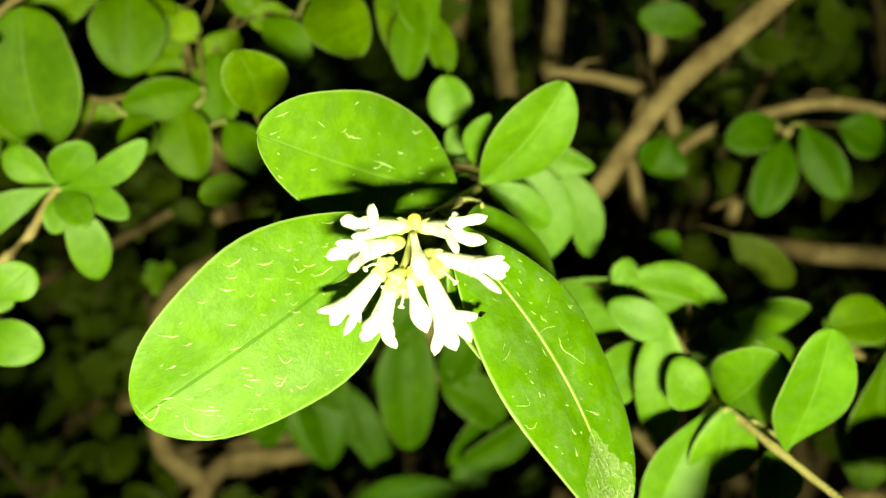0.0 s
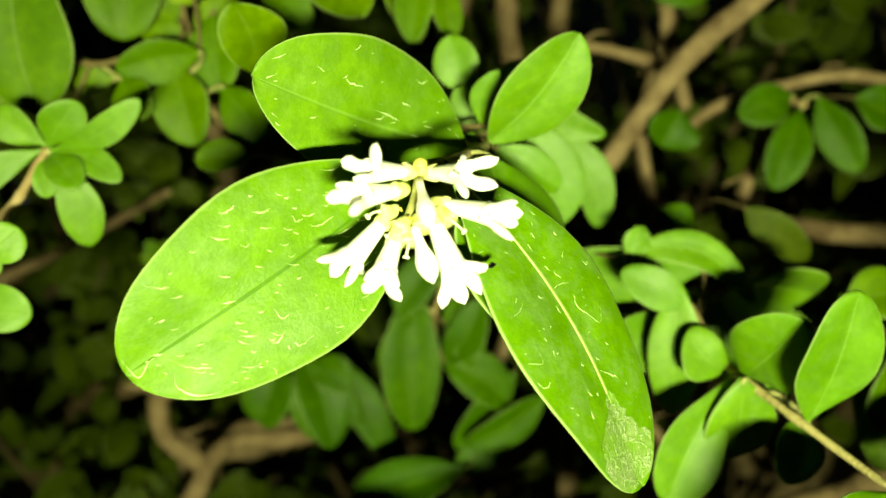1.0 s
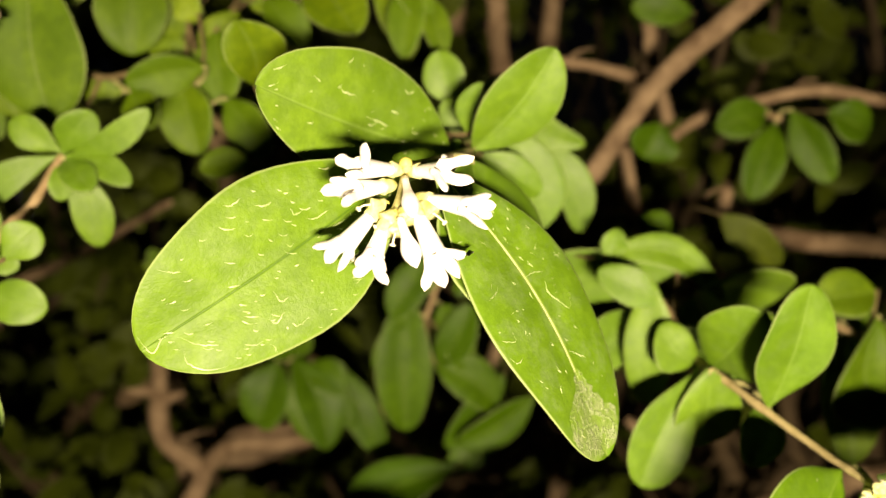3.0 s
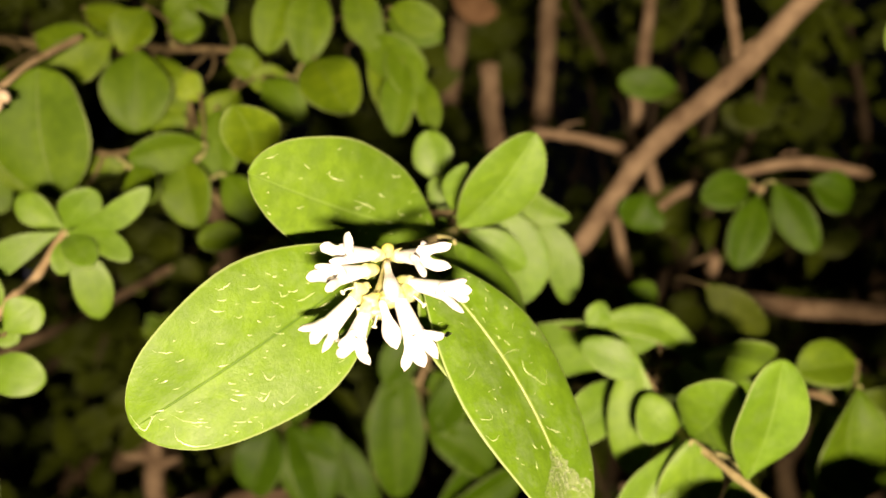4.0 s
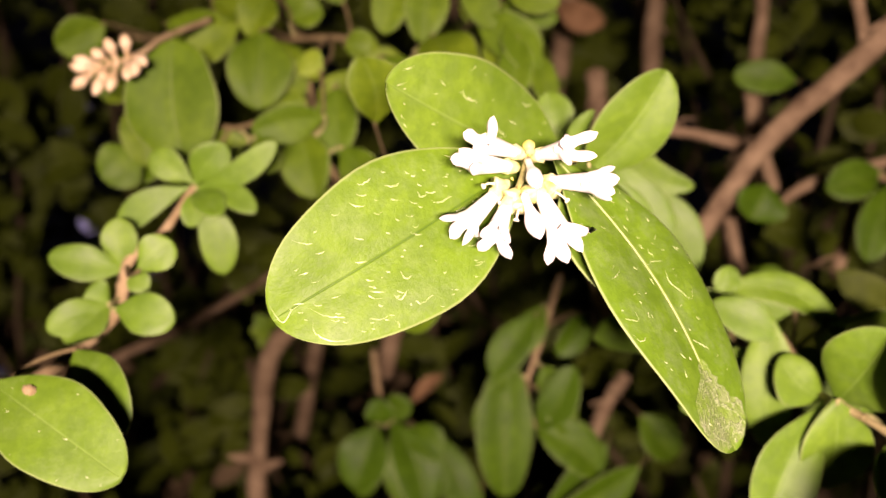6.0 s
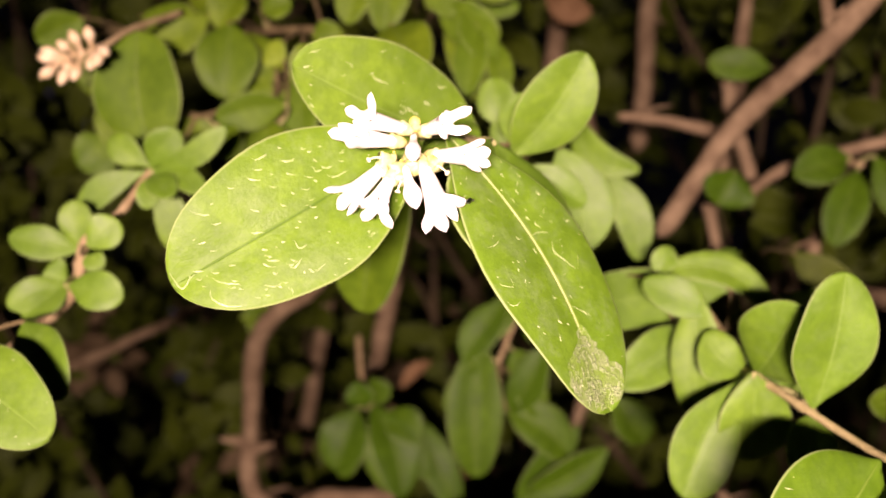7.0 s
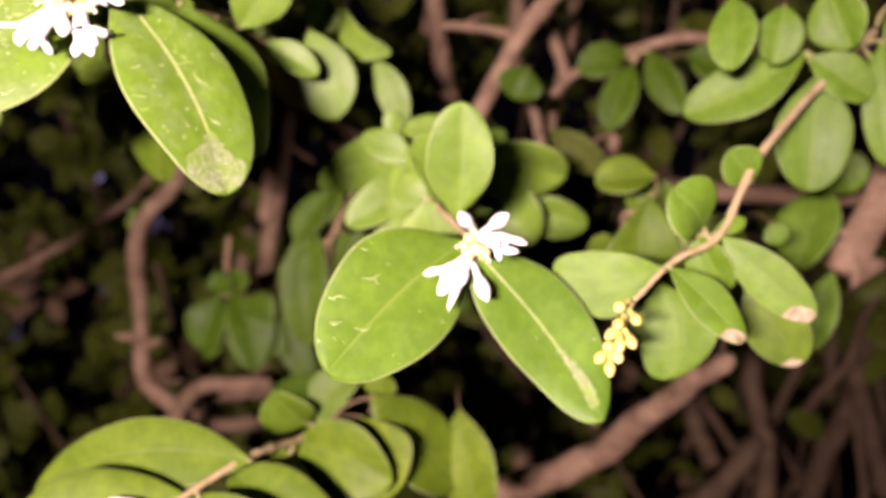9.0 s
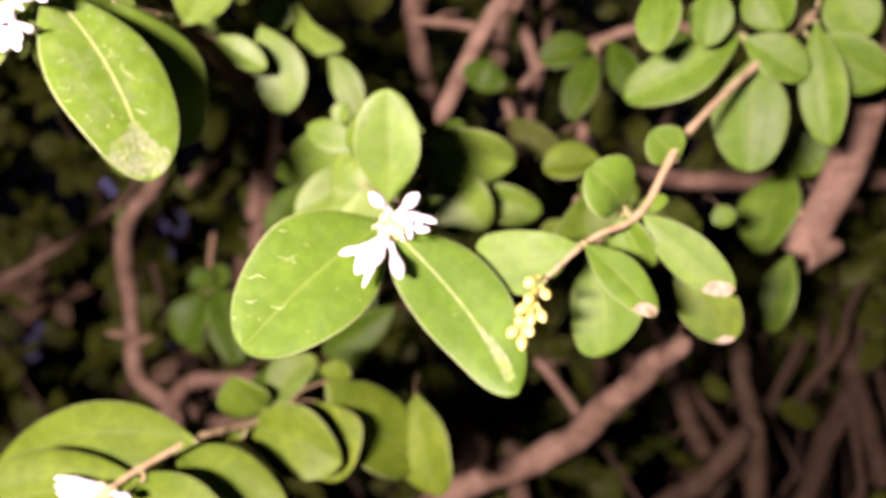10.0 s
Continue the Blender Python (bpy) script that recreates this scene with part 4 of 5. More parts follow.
stem(s, [(-0.0920, 0.1280, 0.9460), (-0.1150, 0.1500, 0.9440), (-0.1710, 0.2000, 0.9430)], 0.0009, 0.0018)
big_leaf(s, (-0.1012, 0.1300, 0.9469), (-0.0731, 0.1243, 0.9321), 0.0171, -3, 0.050, 0.08, 0.50, marks=14, seed=21, skew=-0.012)
leaf(s, (-0.0971, 0.1500, 0.9508), (-0.0804, 0.1399, 0.9366), 0.0118, 9, 0.060, 0.46, 0.54, arc=-0.013)

# ---- upper sprigs ----
s = thing("leafy_sprig", (-0.1, 0.24, 1.01), "crowded privet sprig with oval green leaves and yellowing young ones", "plant", "sprigs of the hedge")
stem(s, [(-0.1730, 0.2900, 1.0560), (-0.1220, 0.2800, 1.0480), (-0.0890, 0.2720, 1.0470), (-0.0650, 0.2680, 1.0450), (-0.0460, 0.2650, 1.0340)], 0.0017, 0.0010, TWIG)
stem(s, [(-0.0710, 0.2350, 1.0060), (-0.0640, 0.2350, 0.9960), (-0.0610, 0.2500, 0.9870)], 0.0011, 0.0013, TWIG)
stem(s, [(-0.0830, 0.2250, 1.0100), (-0.0960, 0.2300, 1.0090), (-0.1110, 0.2350, 1.0150)], 0.0008, 0.0011, TWIG)
leaf(s, (-0.1014, 0.2144, 0.9946), (-0.1045, 0.2109, 1.0310), 0.0271, -18, 0.050, 0.14, 0.50, fine=1, arc=-0.036, skew=-0.011, mat=LEAF_MID)
leaf(s, (-0.0888, 0.2411, 1.0417), (-0.0888, 0.2374, 1.0159), 0.0203, 1, 0.061, 0.49, 0.53, mat=LEAF_MID, arc=-0.007, skew=0.006)
leaf(s, (-0.0974, 0.2450, 1.0452), (-0.1183, 0.2401, 1.0312), 0.0139, 13, 0.060, 0.29, 0.54, arc=-0.022, mat=LEAF_MID)
leaf(s, (-0.0650, 0.2291, 1.0118), (-0.0852, 0.2222, 1.0068), 0.0117, -20, 0.059, 0.50, 0.51, arc=0.042, skew=0.005, mat=LEAF_MID)
leaf(s, (-0.0737, 0.2322, 1.0090), (-0.0673, 0.2278, 0.9876), 0.0155, 18, 0.059, 0.56, 0.54, arc=-0.012, mat=LEAF_MID)
leaf(s, (-0.0890, 0.2500, 1.0560), (-0.0950, 0.2450, 1.0410), 0.0131, 15, 0.06, 0.6, 0.54, mat=LEAF_MID)
leaf(s, (-0.0428, 0.1927, 1.0031), (-0.0438, 0.1785, 1.0173), 0.0138, 6, 0.038, 0.50, 0.61, fine=1, mat=LEAF_MID, arc=0.085, skew=0.065)
leaf(s, (-0.0608, 0.2319, 1.0034), (-0.0481, 0.2285, 0.9872), 0.0125, 21, 0.059, 0.40, 0.54, arc=-0.043, skew=-0.007, mat=LEAF_MID)
leaf(s, (-0.0486, 0.2137, 0.9855), (-0.0618, 0.2089, 0.9843), 0.0088, 22, 0.060, 0.35, 0.57, arc=0.030, skew=0.005, mat=LEAF_MID)
leaf(s, (-0.0650, 0.2420, 1.0240), (-0.0630, 0.2380, 1.0020), 0.0150, 20, 0.06, 0.34, 0.54, mat=LEAF_MID)
leaf(s, (-0.0850, 0.2240, 1.0050), (-0.0770, 0.2200, 0.9950), 0.0109, 13, 0.06, 0.28, 0.54, mat=LEAF_MID)
leaf(s, (-0.0890, 0.2320, 1.0050), (-0.1020, 0.2300, 1.0060), 0.0065, 3, 0.06, 0.38, 0.54, mat=LEAF_MID)
leaf(s, (-0.0740, 0.2520, 1.0150), (-0.0870, 0.2480, 1.0200), 0.0107, 20, 0.06, 0.3, 0.54, mat=LEAF_MID)
leaf(s, (-0.0510, 0.2420, 1.0330), (-0.0380, 0.2380, 1.0190), 0.0115, -5, 0.06, 0.35, 0.54, mat=LEAF_MID)
leaf(s, (-0.0347, 0.2394, 1.0387), (-0.0220, 0.2221, 1.0200), 0.0177, -5, 0.066, 0.28, 0.53, arc=0.018, skew=0.007, mat=LEAF_MID)
leaf(s, (-0.0080, 0.2440, 1.0390), (-0.0100, 0.2360, 1.0150), 0.0109, 13, 0.06, 0.59, 0.54, mat=LEAF_MID)
leaf(s, (-0.0030, 0.2440, 1.0340), (0.0010, 0.2380, 1.0160), 0.0087, -12, 0.06, 0.26, 0.54, mat=LEAF_MID)
leaf(s, (-0.0450, 0.2500, 1.0640), (-0.0510, 0.2460, 1.0410), 0.0128, 13, 0.06, 0.57, 0.54, mat=LEAF_MID)
leaf(s, (-0.0360, 0.2500, 1.0640), (-0.0390, 0.2460, 1.0380), 0.0140, 2, 0.06, 0.54, 0.54, mat=LEAF_MID)
leaf(s, (-0.0250, 0.2500, 1.0640), (-0.0170, 0.2460, 1.0420), 0.0119, 4, 0.06, 0.29, 0.54, mat=LEAF_MID)
leaf(s, (-0.0130, 0.2500, 1.0560), (0.0040, 0.2460, 1.0490), 0.0108, 5, 0.06, 0.36, 0.54, mat=LEAF_MID)
leaf(s, (-0.0660, 0.2550, 1.0400), (-0.0550, 0.2550, 1.0400), 0.0104, 8, 0.06, 0.48, 0.54, mat=LEAF_MID)
leaf(s, (-0.0120, 0.2460, 1.0450), (-0.0040, 0.2400, 1.0260), 0.0120, -17, 0.06, 0.33, 0.54, mat=LEAF_MID)
leaf(s, (-0.1250, 0.2500, 1.0470), (-0.0990, 0.2450, 1.0380), 0.0154, -11, 0.06, 0.37, 0.54, mat=LEAF_MID)
leaf(s, (-0.1430, 0.2450, 1.0460), (-0.1570, 0.2400, 1.0370), 0.0146, -25, 0.06, 0.42, 0.54, mat=LEAF_MID)
leaf(s, (-0.1280, 0.2400, 1.0030), (-0.1380, 0.2350, 0.9940), 0.0154, -2, 0.06, 0.36, 0.54, mat=LEAF_MID)
leaf(s, (-0.1270, 0.2400, 1.0220), (-0.1240, 0.2400, 0.9980), 0.0160, 7, 0.06, 0.53, 0.54, mat=LEAF_MID)
leaf(s, (-0.1130, 0.2450, 1.0100), (-0.1230, 0.2450, 1.0000), 0.0156, 24, 0.06, 0.5, 0.54, mat=LEAF_MID)
leaf(s, (-0.0770, 0.2500, 1.0350), (-0.0840, 0.2500, 1.0230), 0.0130, 4, 0.06, 0.37, 0.54, mat=LEAF_MID)
leaf(s, (-0.0840, 0.2550, 1.0490), (-0.0730, 0.2550, 1.0520), 0.0112, -18, 0.06, 0.47, 0.54, mat=LEAF_MID)
leaf(s, (-0.0670, 0.2600, 1.0550), (-0.0760, 0.2600, 1.0660), 0.0110, 10, 0.06, 0.53, 0.54, mat=LEAF_MID)
leaf(s, (-0.0220, 0.2500, 1.0460), (-0.0010, 0.2450, 1.0350), 0.0151, 23, 0.06, 0.25, 0.54, mat=LEAF_MID)
leaf(s, (-0.0600, 0.2450, 1.0300), (-0.0670, 0.2450, 1.0140), 0.0146, 25, 0.06, 0.45, 0.54, mat=LEAF_MID)
leaf(s, (-0.1140, 0.2350, 1.0150), (-0.1090, 0.2350, 1.0030), 0.0106, 22, 0.05, 0.1, 0.54, mat=YOUNG)
leaf(s, (-0.0680, 0.2350, 1.0260), (-0.0740, 0.2350, 1.0320), 0.0098, -21, 0.05, 0.1, 0.54, mat=YOUNG)
leaf(s, (-0.1070, 0.2620, 1.0480), (-0.1270, 0.2580, 1.0390), 0.0120, 2, 0.06, 0.42, 0.54, mat=LEAF_MID)
leaf(s, (-0.0890, 0.2550, 1.0420), (-0.0800, 0.2500, 1.0290), 0.0103, -20, 0.06, 0.41, 0.54, mat=LEAF_MID)
leaf(s, (-0.0760, 0.2560, 1.0300), (-0.0890, 0.2520, 1.0240), 0.0104, 13, 0.06, 0.49, 0.54, mat=LEAF_MID)
leaf(s, (-0.0660, 0.2580, 1.0300), (-0.0670, 0.2520, 1.0060), 0.0132, 10, 0.06, 0.34, 0.54, mat=LEAF_MID)
leaf(s, (-0.0650, 0.2500, 1.0010), (-0.0530, 0.2450, 0.9940), 0.0091, 1, 0.06, 0.25, 0.54, mat=LEAF_MID)
leaf(s, (-0.0620, 0.2580, 1.0440), (-0.0550, 0.2540, 1.0330), 0.0087, 2, 0.06, 0.42, 0.54, mat=LEAF_MID)
leaf(s, (-0.0460, 0.2580, 1.0360), (-0.0580, 0.2540, 1.0330), 0.0093, 10, 0.06, 0.47, 0.54, mat=LEAF_MID)
leaf(s, (-0.0400, 0.2620, 1.0430), (-0.0280, 0.2580, 1.0280), 0.0155, -24, 0.06, 0.45, 0.54, mat=LEAF_MID)
leaf(s, (-0.0290, 0.2620, 1.0560), (-0.0150, 0.2580, 1.0470), 0.0106, -9, 0.06, 0.29, 0.54, mat=LEAF_MID)
leaf(s, (-0.0190, 0.2620, 1.0500), (-0.0090, 0.2560, 1.0170), 0.0131, -8, 0.06, 0.42, 0.54, mat=LEAF_MID)
leaf(s, (-0.0150, 0.2660, 1.0560), (0.0040, 0.2620, 1.0490), 0.0106, 14, 0.06, 0.62, 0.54, mat=LEAF_MID)
leaf(s, (-0.1150, 0.2640, 1.0590), (-0.0940, 0.2600, 1.0470), 0.0120, -20, 0.06, 0.56, 0.54, mat=LEAF_MID)
leaf(s, (-0.1170, 0.2520, 1.0120), (-0.0970, 0.2470, 1.0040), 0.0113, -1, 0.06, 0.61, 0.54, mat=LEAF_MID)
leaf(s, (-0.1400, 0.2620, 1.0390), (-0.1500, 0.2580, 1.0230), 0.0162, 14, 0.06, 0.5, 0.54, mat=LEAF_MID)
leaf(s, (-0.1280, 0.2560, 1.0090), (-0.1370, 0.2520, 0.9940), 0.0149, 22, 0.06, 0.43, 0.54, mat=LEAF_MID)
leaf(s, (-0.0880, 0.2680, 1.0510), (-0.0790, 0.2640, 1.0630), 0.0120, -21, 0.06, 0.28, 0.54, mat=LEAF_MID)
leaf(s, (-0.0740, 0.2400, 0.9980), (-0.0770, 0.2360, 1.0060), 0.0086, -23, 0.06, 0.6, 0.54, mat=LEAF_MID)
leaf(s, (-0.0910, 0.2620, 1.0300), (-0.0780, 0.2580, 1.0370), 0.0095, 7, 0.05, 0.51, 0.54, mat=YOUNG)
leaf(s, (-0.1047, 0.2222, 1.0078), (-0.1040, 0.2180, 1.0148), 0.0048, 20, 0.06, 0.45, 0.56, mat=YOUNG)
leaf(s, (-0.1050, 0.2222, 1.0070), (-0.1080, 0.2190, 1.0110), 0.0042, -25, 0.06, 0.45, 0.56, mat=YOUNG)
leaf(s, (-0.1047, 0.2222, 1.0066), (-0.1010, 0.2190, 1.0085), 0.0036, 10, 0.06, 0.45, 0.56, mat=YOUNG)
leaf(s, (-0.0830, 0.2300, 1.0066), (-0.0868, 0.2270, 1.0056), 0.0034, 0, 0.06, 0.45, 0.56, mat=YOUNG)
leaf(s, (-0.0740, 0.2440, 1.0262), (-0.0766, 0.2410, 1.0322), 0.0050, 14, 0.06, 0.45, 0.56, mat=YOUNG)
leaf(s, (-0.0740, 0.2440, 1.0262), (-0.0690, 0.2410, 1.0300), 0.0046, -18, 0.06, 0.45, 0.56, mat=YOUNG)

s = thing("withered_flower_head", (-0.09, 0.2, 1.01), "withered tan flower head on a hedge twig", "flower")
stem(s, [(-0.1220, 0.2000, 1.0200), (-0.1150, 0.2000, 1.0220), (-0.1100, 0.2030, 1.0250), (-0.1080, 0.2150, 1.0330), (-0.1050, 0.2400, 1.0450)], 0.0006, 0.0011, STEM, "stalk", False)
closed_bud(s, (-0.1150, 0.2000, 1.0220), (-0.1150, 0.1940, 1.0270), 0.0016, WITHERED, 'withered_flower')
closed_bud(s, (-0.1120, 0.2000, 1.0230), (-0.1100, 0.1940, 1.0280), 0.0016, WITHERED, 'withered_flower')
closed_bud(s, (-0.1100, 0.2000, 1.0240), (-0.1040, 0.1940, 1.0200), 0.0016, WITHERED, 'withered_flower')
closed_bud(s, (-0.1120, 0.2000, 1.0230), (-0.1090, 0.1940, 1.0160), 0.0016, WITHERED, 'withered_flower')
closed_bud(s, (-0.1150, 0.2000, 1.0220), (-0.1140, 0.1940, 1.0130), 0.0016, WITHERED, 'withered_flower')
closed_bud(s, (-0.1180, 0.2000, 1.0210), (-0.1180, 0.1940, 1.0120), 0.0016, WITHERED, 'withered_flower')
closed_bud(s, (-0.1200, 0.2000, 1.0200), (-0.1250, 0.1940, 1.0200), 0.0016, WITHERED, 'withered_flower')
closed_bud(s, (-0.1190, 0.2000, 1.0210), (-0.1240, 0.1940, 1.0220), 0.0016, WITHERED, 'withered_flower')
closed_bud(s, (-0.1210, 0.2000, 1.0200), (-0.1240, 0.1940, 1.0140), 0.0016, WITHERED, 'withered_flower')
closed_bud(s, (-0.1170, 0.2000, 1.0220), (-0.1190, 0.1940, 1.0240), 0.0016, WITHERED, 'withered_flower')
closed_bud(s, (-0.1100, 0.2000, 1.0240), (-0.1070, 0.1940, 1.0170), 0.0016, WITHERED, 'withered_flower')
closed_bud(s, (-0.1180, 0.2000, 1.0210), (-0.1160, 0.1940, 1.0160), 0.0016, WITHERED, 'withered_flower')

# ---- far sprigs on the darker side ----
s = thing("leafy_sprig", (0.1225, 0.30, 0.995), "privet sprig with drooping dark green leaves", "plant", "sprigs of the hedge")
stem(s, [(0.1250, 0.3000, 1.0000), (0.1180, 0.3200, 1.0040), (0.1170, 0.3400, 0.9990)], 0.0011, 0.0017)
leaf(s, (0.1243, 0.3020, 0.9987), (0.1137, 0.2950, 0.9707), 0.0149, 0, 0.060, 0.59, 0.55, mat=LEAF_DIMMED)
leaf(s, (0.1296, 0.3020, 1.0033), (0.1430, 0.2950, 0.9770), 0.0141, 15, 0.060, 0.47, 0.55, mat=LEAF_DIMMED, arc=-0.004)
leaf(s, (0.1223, 0.3050, 1.0034), (0.1016, 0.3000, 0.9964), 0.0150, 3, 0.060, 0.52, 0.55, mat=LEAF_DIMMED)
leaf(s, (0.0816, 0.2998, 0.9984), (0.0755, 0.3009, 0.9854), 0.0192, -12, 0.060, 0.62, 0.55, mat=LEAF_DIMMED)
leaf(s, (0.1010, 0.3300, 1.0420), (0.0760, 0.3300, 1.0450), 0.0137, 4, 0.06, 0.27, 0.55, mat=LEAF_DIMMED)
leaf(s, (0.1460, 0.3100, 1.0030), (0.1630, 0.3100, 0.9950), 0.0179, -26, 0.06, 0.52, 0.55, mat=LEAF_DIMMED)
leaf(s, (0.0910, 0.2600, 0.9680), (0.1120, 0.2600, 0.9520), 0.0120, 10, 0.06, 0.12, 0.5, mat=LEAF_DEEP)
leaf(s, (0.0640, 0.2600, 0.9670), (0.0750, 0.2600, 0.9600), 0.0125, -25, 0.06, 0.4, 0.54, mat=LEAF_DIMMED)
leaf(s, (0.1162, 0.2500, 0.9458), (0.1369, 0.2485, 0.9359), 0.0171, 2, 0.060, 0.61, 0.54, arc=0.019, mat=LEAF_MID)
leaf(s, (0.1350, 0.2500, 0.9330), (0.1580, 0.2500, 0.9230), 0.0176, -7, 0.06, 0.61, 0.54, mat=LEAF_MID)
s = thing("leafy_sprig", (0.13, 0.23, 0.93), "privet sprig with narrow green leaves in the shade", "plant", "sprigs of the hedge")
stem(s, [(0.1220, 0.2250, 0.9360), (0.1160, 0.2400, 0.9360), (0.1230, 0.2700, 0.9170)], 0.0009, 0.0015)
leaf(s, (0.1230, 0.2350, 0.9370), (0.1210, 0.2250, 0.8980), 0.0173, 4, 0.05, 0.5, 0.5, mat=LEAF_MID)
leaf(s, (0.1229, 0.2195, 0.9432), (0.1320, 0.2246, 0.9110), 0.0244, -25, 0.061, 0.54, 0.53, arc=0.251, skew=0.079, mat=LEAF_MID)
leaf(s, (0.1250, 0.2250, 0.9490), (0.1060, 0.2220, 0.9470), 0.0147, 21, 0.06, 0.57, 0.54, mat=LEAF_MID)
leaf(s, (0.1130, 0.2350, 0.9250), (0.1040, 0.2300, 0.9270), 0.0093, -4, 0.06, 0.51, 0.54, mat=LEAF_MID)
leaf(s, (0.1210, 0.2320, 0.9340), (0.1310, 0.2250, 0.9200), 0.0190, -18, 0.06, 0.54, 0.54)
s = thing("leafy_sprig", (-0.01, 0.3, 0.9), "dark privet sprig with long hanging leaves", "plant", "sprigs of the hedge")
stem(s, [(-0.0050, 0.3000, 0.9250), (0.0010, 0.3100, 0.9420), (0.0080, 0.3300, 0.9640)], 0.0009, 0.0014)
leaf(s, (-0.0020, 0.3000, 0.9500), (-0.0180, 0.2960, 0.9270), 0.0147, 13, 0.06, 0.4, 0.54, mat=LEAF_DIMMED)
leaf(s, (-0.0080, 0.3000, 0.9270), (-0.0240, 0.2960, 0.9060), 0.0142, -10, 0.06, 0.58, 0.54, mat=LEAF_DIMMED)
leaf(s, (-0.0126, 0.3007, 0.9379), (-0.0125, 0.2970, 0.8821), 0.0211, -1, 0.056, 0.56, 0.55, mat=LEAF_DIMMED, arc=0.021, skew=0.011)
leaf(s, (-0.0006, 0.3000, 0.9059), (0.0121, 0.2958, 0.9310), 0.0146, -13, 0.060, 0.48, 0.53, mat=LEAF_DIMMED, arc=0.053, skew=0.011)
leaf(s, (-0.0015, 0.3001, 0.9075), (0.0228, 0.3026, 0.8901), 0.0177, -8, 0.059, 0.54, 0.50, mat=LEAF_DIMMED, arc=-0.083, skew=-0.013)
leaf(s, (0.0180, 0.3000, 0.9510), (0.0060, 0.2960, 0.9350), 0.0116, -20, 0.06, 0.5, 0.54, mat=LEAF_DIMMED)
leaf(s, (0.0366, 0.3000, 0.8949), (0.0069, 0.2961, 0.8766), 0.0156, -26, 0.060, 0.53, 0.52, mat=LEAF_DIMMED, arc=-0.023, skew=-0.005)
leaf(s, (0.0390, 0.3200, 0.9100), (0.0520, 0.3200, 0.8930), 0.0167, -15, 0.06, 0.43, 0.54, mat=LEAF_DIMMED)
leaf(s, (0.0260, 0.3100, 0.9010), (0.0030, 0.3050, 0.8720), 0.0140, -22, 0.06, 0.2, 0.54, mat=LEAF_DIMMED)
leaf(s, (0.0260, 0.3100, 0.8790), (0.0030, 0.3050, 0.8620), 0.0130, 8, 0.06, 0.2, 0.54, mat=LEAF_DIMMED)
leaf(s, (0.0120, 0.3050, 0.9110), (0.0010, 0.3000, 0.9300), 0.0134, -22, 0.06, 0.2, 0.54, mat=LEAF_DIMMED)
leaf(s, (0.0010, 0.3050, 0.9530), (-0.0090, 0.3000, 0.9340), 0.0124, 12, 0.06, 0.2, 0.54, mat=LEAF_DIMMED)
leaf(s, (0.0030, 0.3050, 0.9270), (0.0100, 0.3000, 0.9050), 0.0146, -22, 0.06, 0.2, 0.54, mat=LEAF_DIMMED)
s = thing("leafy_sprig", (-0.05, 0.33, 0.88), "dark privet sprig with broad leaves deep in the hedge", "plant", "sprigs of the hedge")
stem(s, [(-0.0590, 0.3300, 0.8970), (-0.0680, 0.3400, 0.9100), (-0.0750, 0.3600, 0.9280)], 0.0010, 0.0016)
leaf(s, (-0.0677, 0.3300, 0.9006), (-0.0756, 0.3247, 0.8745), 0.0217, 13, 0.060, 0.50, 0.53, mat=LEAF_DIMMED, arc=-0.010)
leaf(s, (-0.0606, 0.3274, 0.9029), (-0.0452, 0.3193, 0.8661), 0.0209, -15, 0.067, 0.44, 0.52, mat=LEAF_DIMMED, arc=-0.067, skew=-0.016)
leaf(s, (-0.0640, 0.3300, 0.9000), (-0.0670, 0.3250, 0.9120), 0.0122, -18, 0.06, 0.44, 0.54, mat=LEAF_DIMMED)
leaf(s, (-0.0540, 0.3300, 0.9000), (-0.0390, 0.3250, 0.8890), 0.0155, -1, 0.06, 0.61, 0.54, mat=LEAF_DIMMED)
leaf(s, (0.0070, 0.3000, 0.8660), (-0.0370, 0.3000, 0.8500), 0.0208, 26, 0.06, 0.56, 0.54, mat=LEAF_DIMMED)
leaf(s, (-0.0680, 0.3350, 0.8980), (-0.0740, 0.3300, 0.8700), 0.0159, 20, 0.06, 0.2, 0.54, mat=LEAF_DIMMED)
leaf(s, (-0.0620, 0.3350, 0.8960), (-0.0520, 0.3300, 0.8650), 0.0158, 13, 0.06, 0.2, 0.54, mat=LEAF_DIMMED)
leaf(s, (-0.0590, 0.3350, 0.8990), (-0.0350, 0.3300, 0.8720), 0.0145, -8, 0.06, 0.2, 0.54, mat=LEAF_DIMMED)
leaf(s, (-0.0460, 0.3400, 0.8980), (-0.0240, 0.3350, 0.8570), 0.0157, -7, 0.06, 0.2, 0.54, mat=LEAF_DIMMED)
leaf(s, (-0.0660, 0.3350, 0.9060), (-0.0530, 0.3300, 0.9090), 0.0115, 12, 0.06, 0.2, 0.54, mat=LEAF_DIMMED)
s = thing("leafy_shoot", (-0.1258, 0.372, 0.934), "tuft of small green leaves on a bare branch", "plant", "sprigs of the hedge")
stem(s, [(-0.1258, 0.3690, 0.9350), (-0.1245, 0.3640, 0.9320), (-0.1225, 0.3520, 0.9270)], 0.0006, 0.0010, TWIG)
leaf(s, (-0.1265, 0.3690, 0.9345), (-0.1345, 0.3640, 0.9350), 0.0078, 12, 0.06, 0.4, 0.54, mat=LEAF_MID)
leaf(s, (-0.1262, 0.3690, 0.9350), (-0.1318, 0.3640, 0.9425), 0.0070, -15, 0.06, 0.4, 0.54, mat=LEAF_MID)
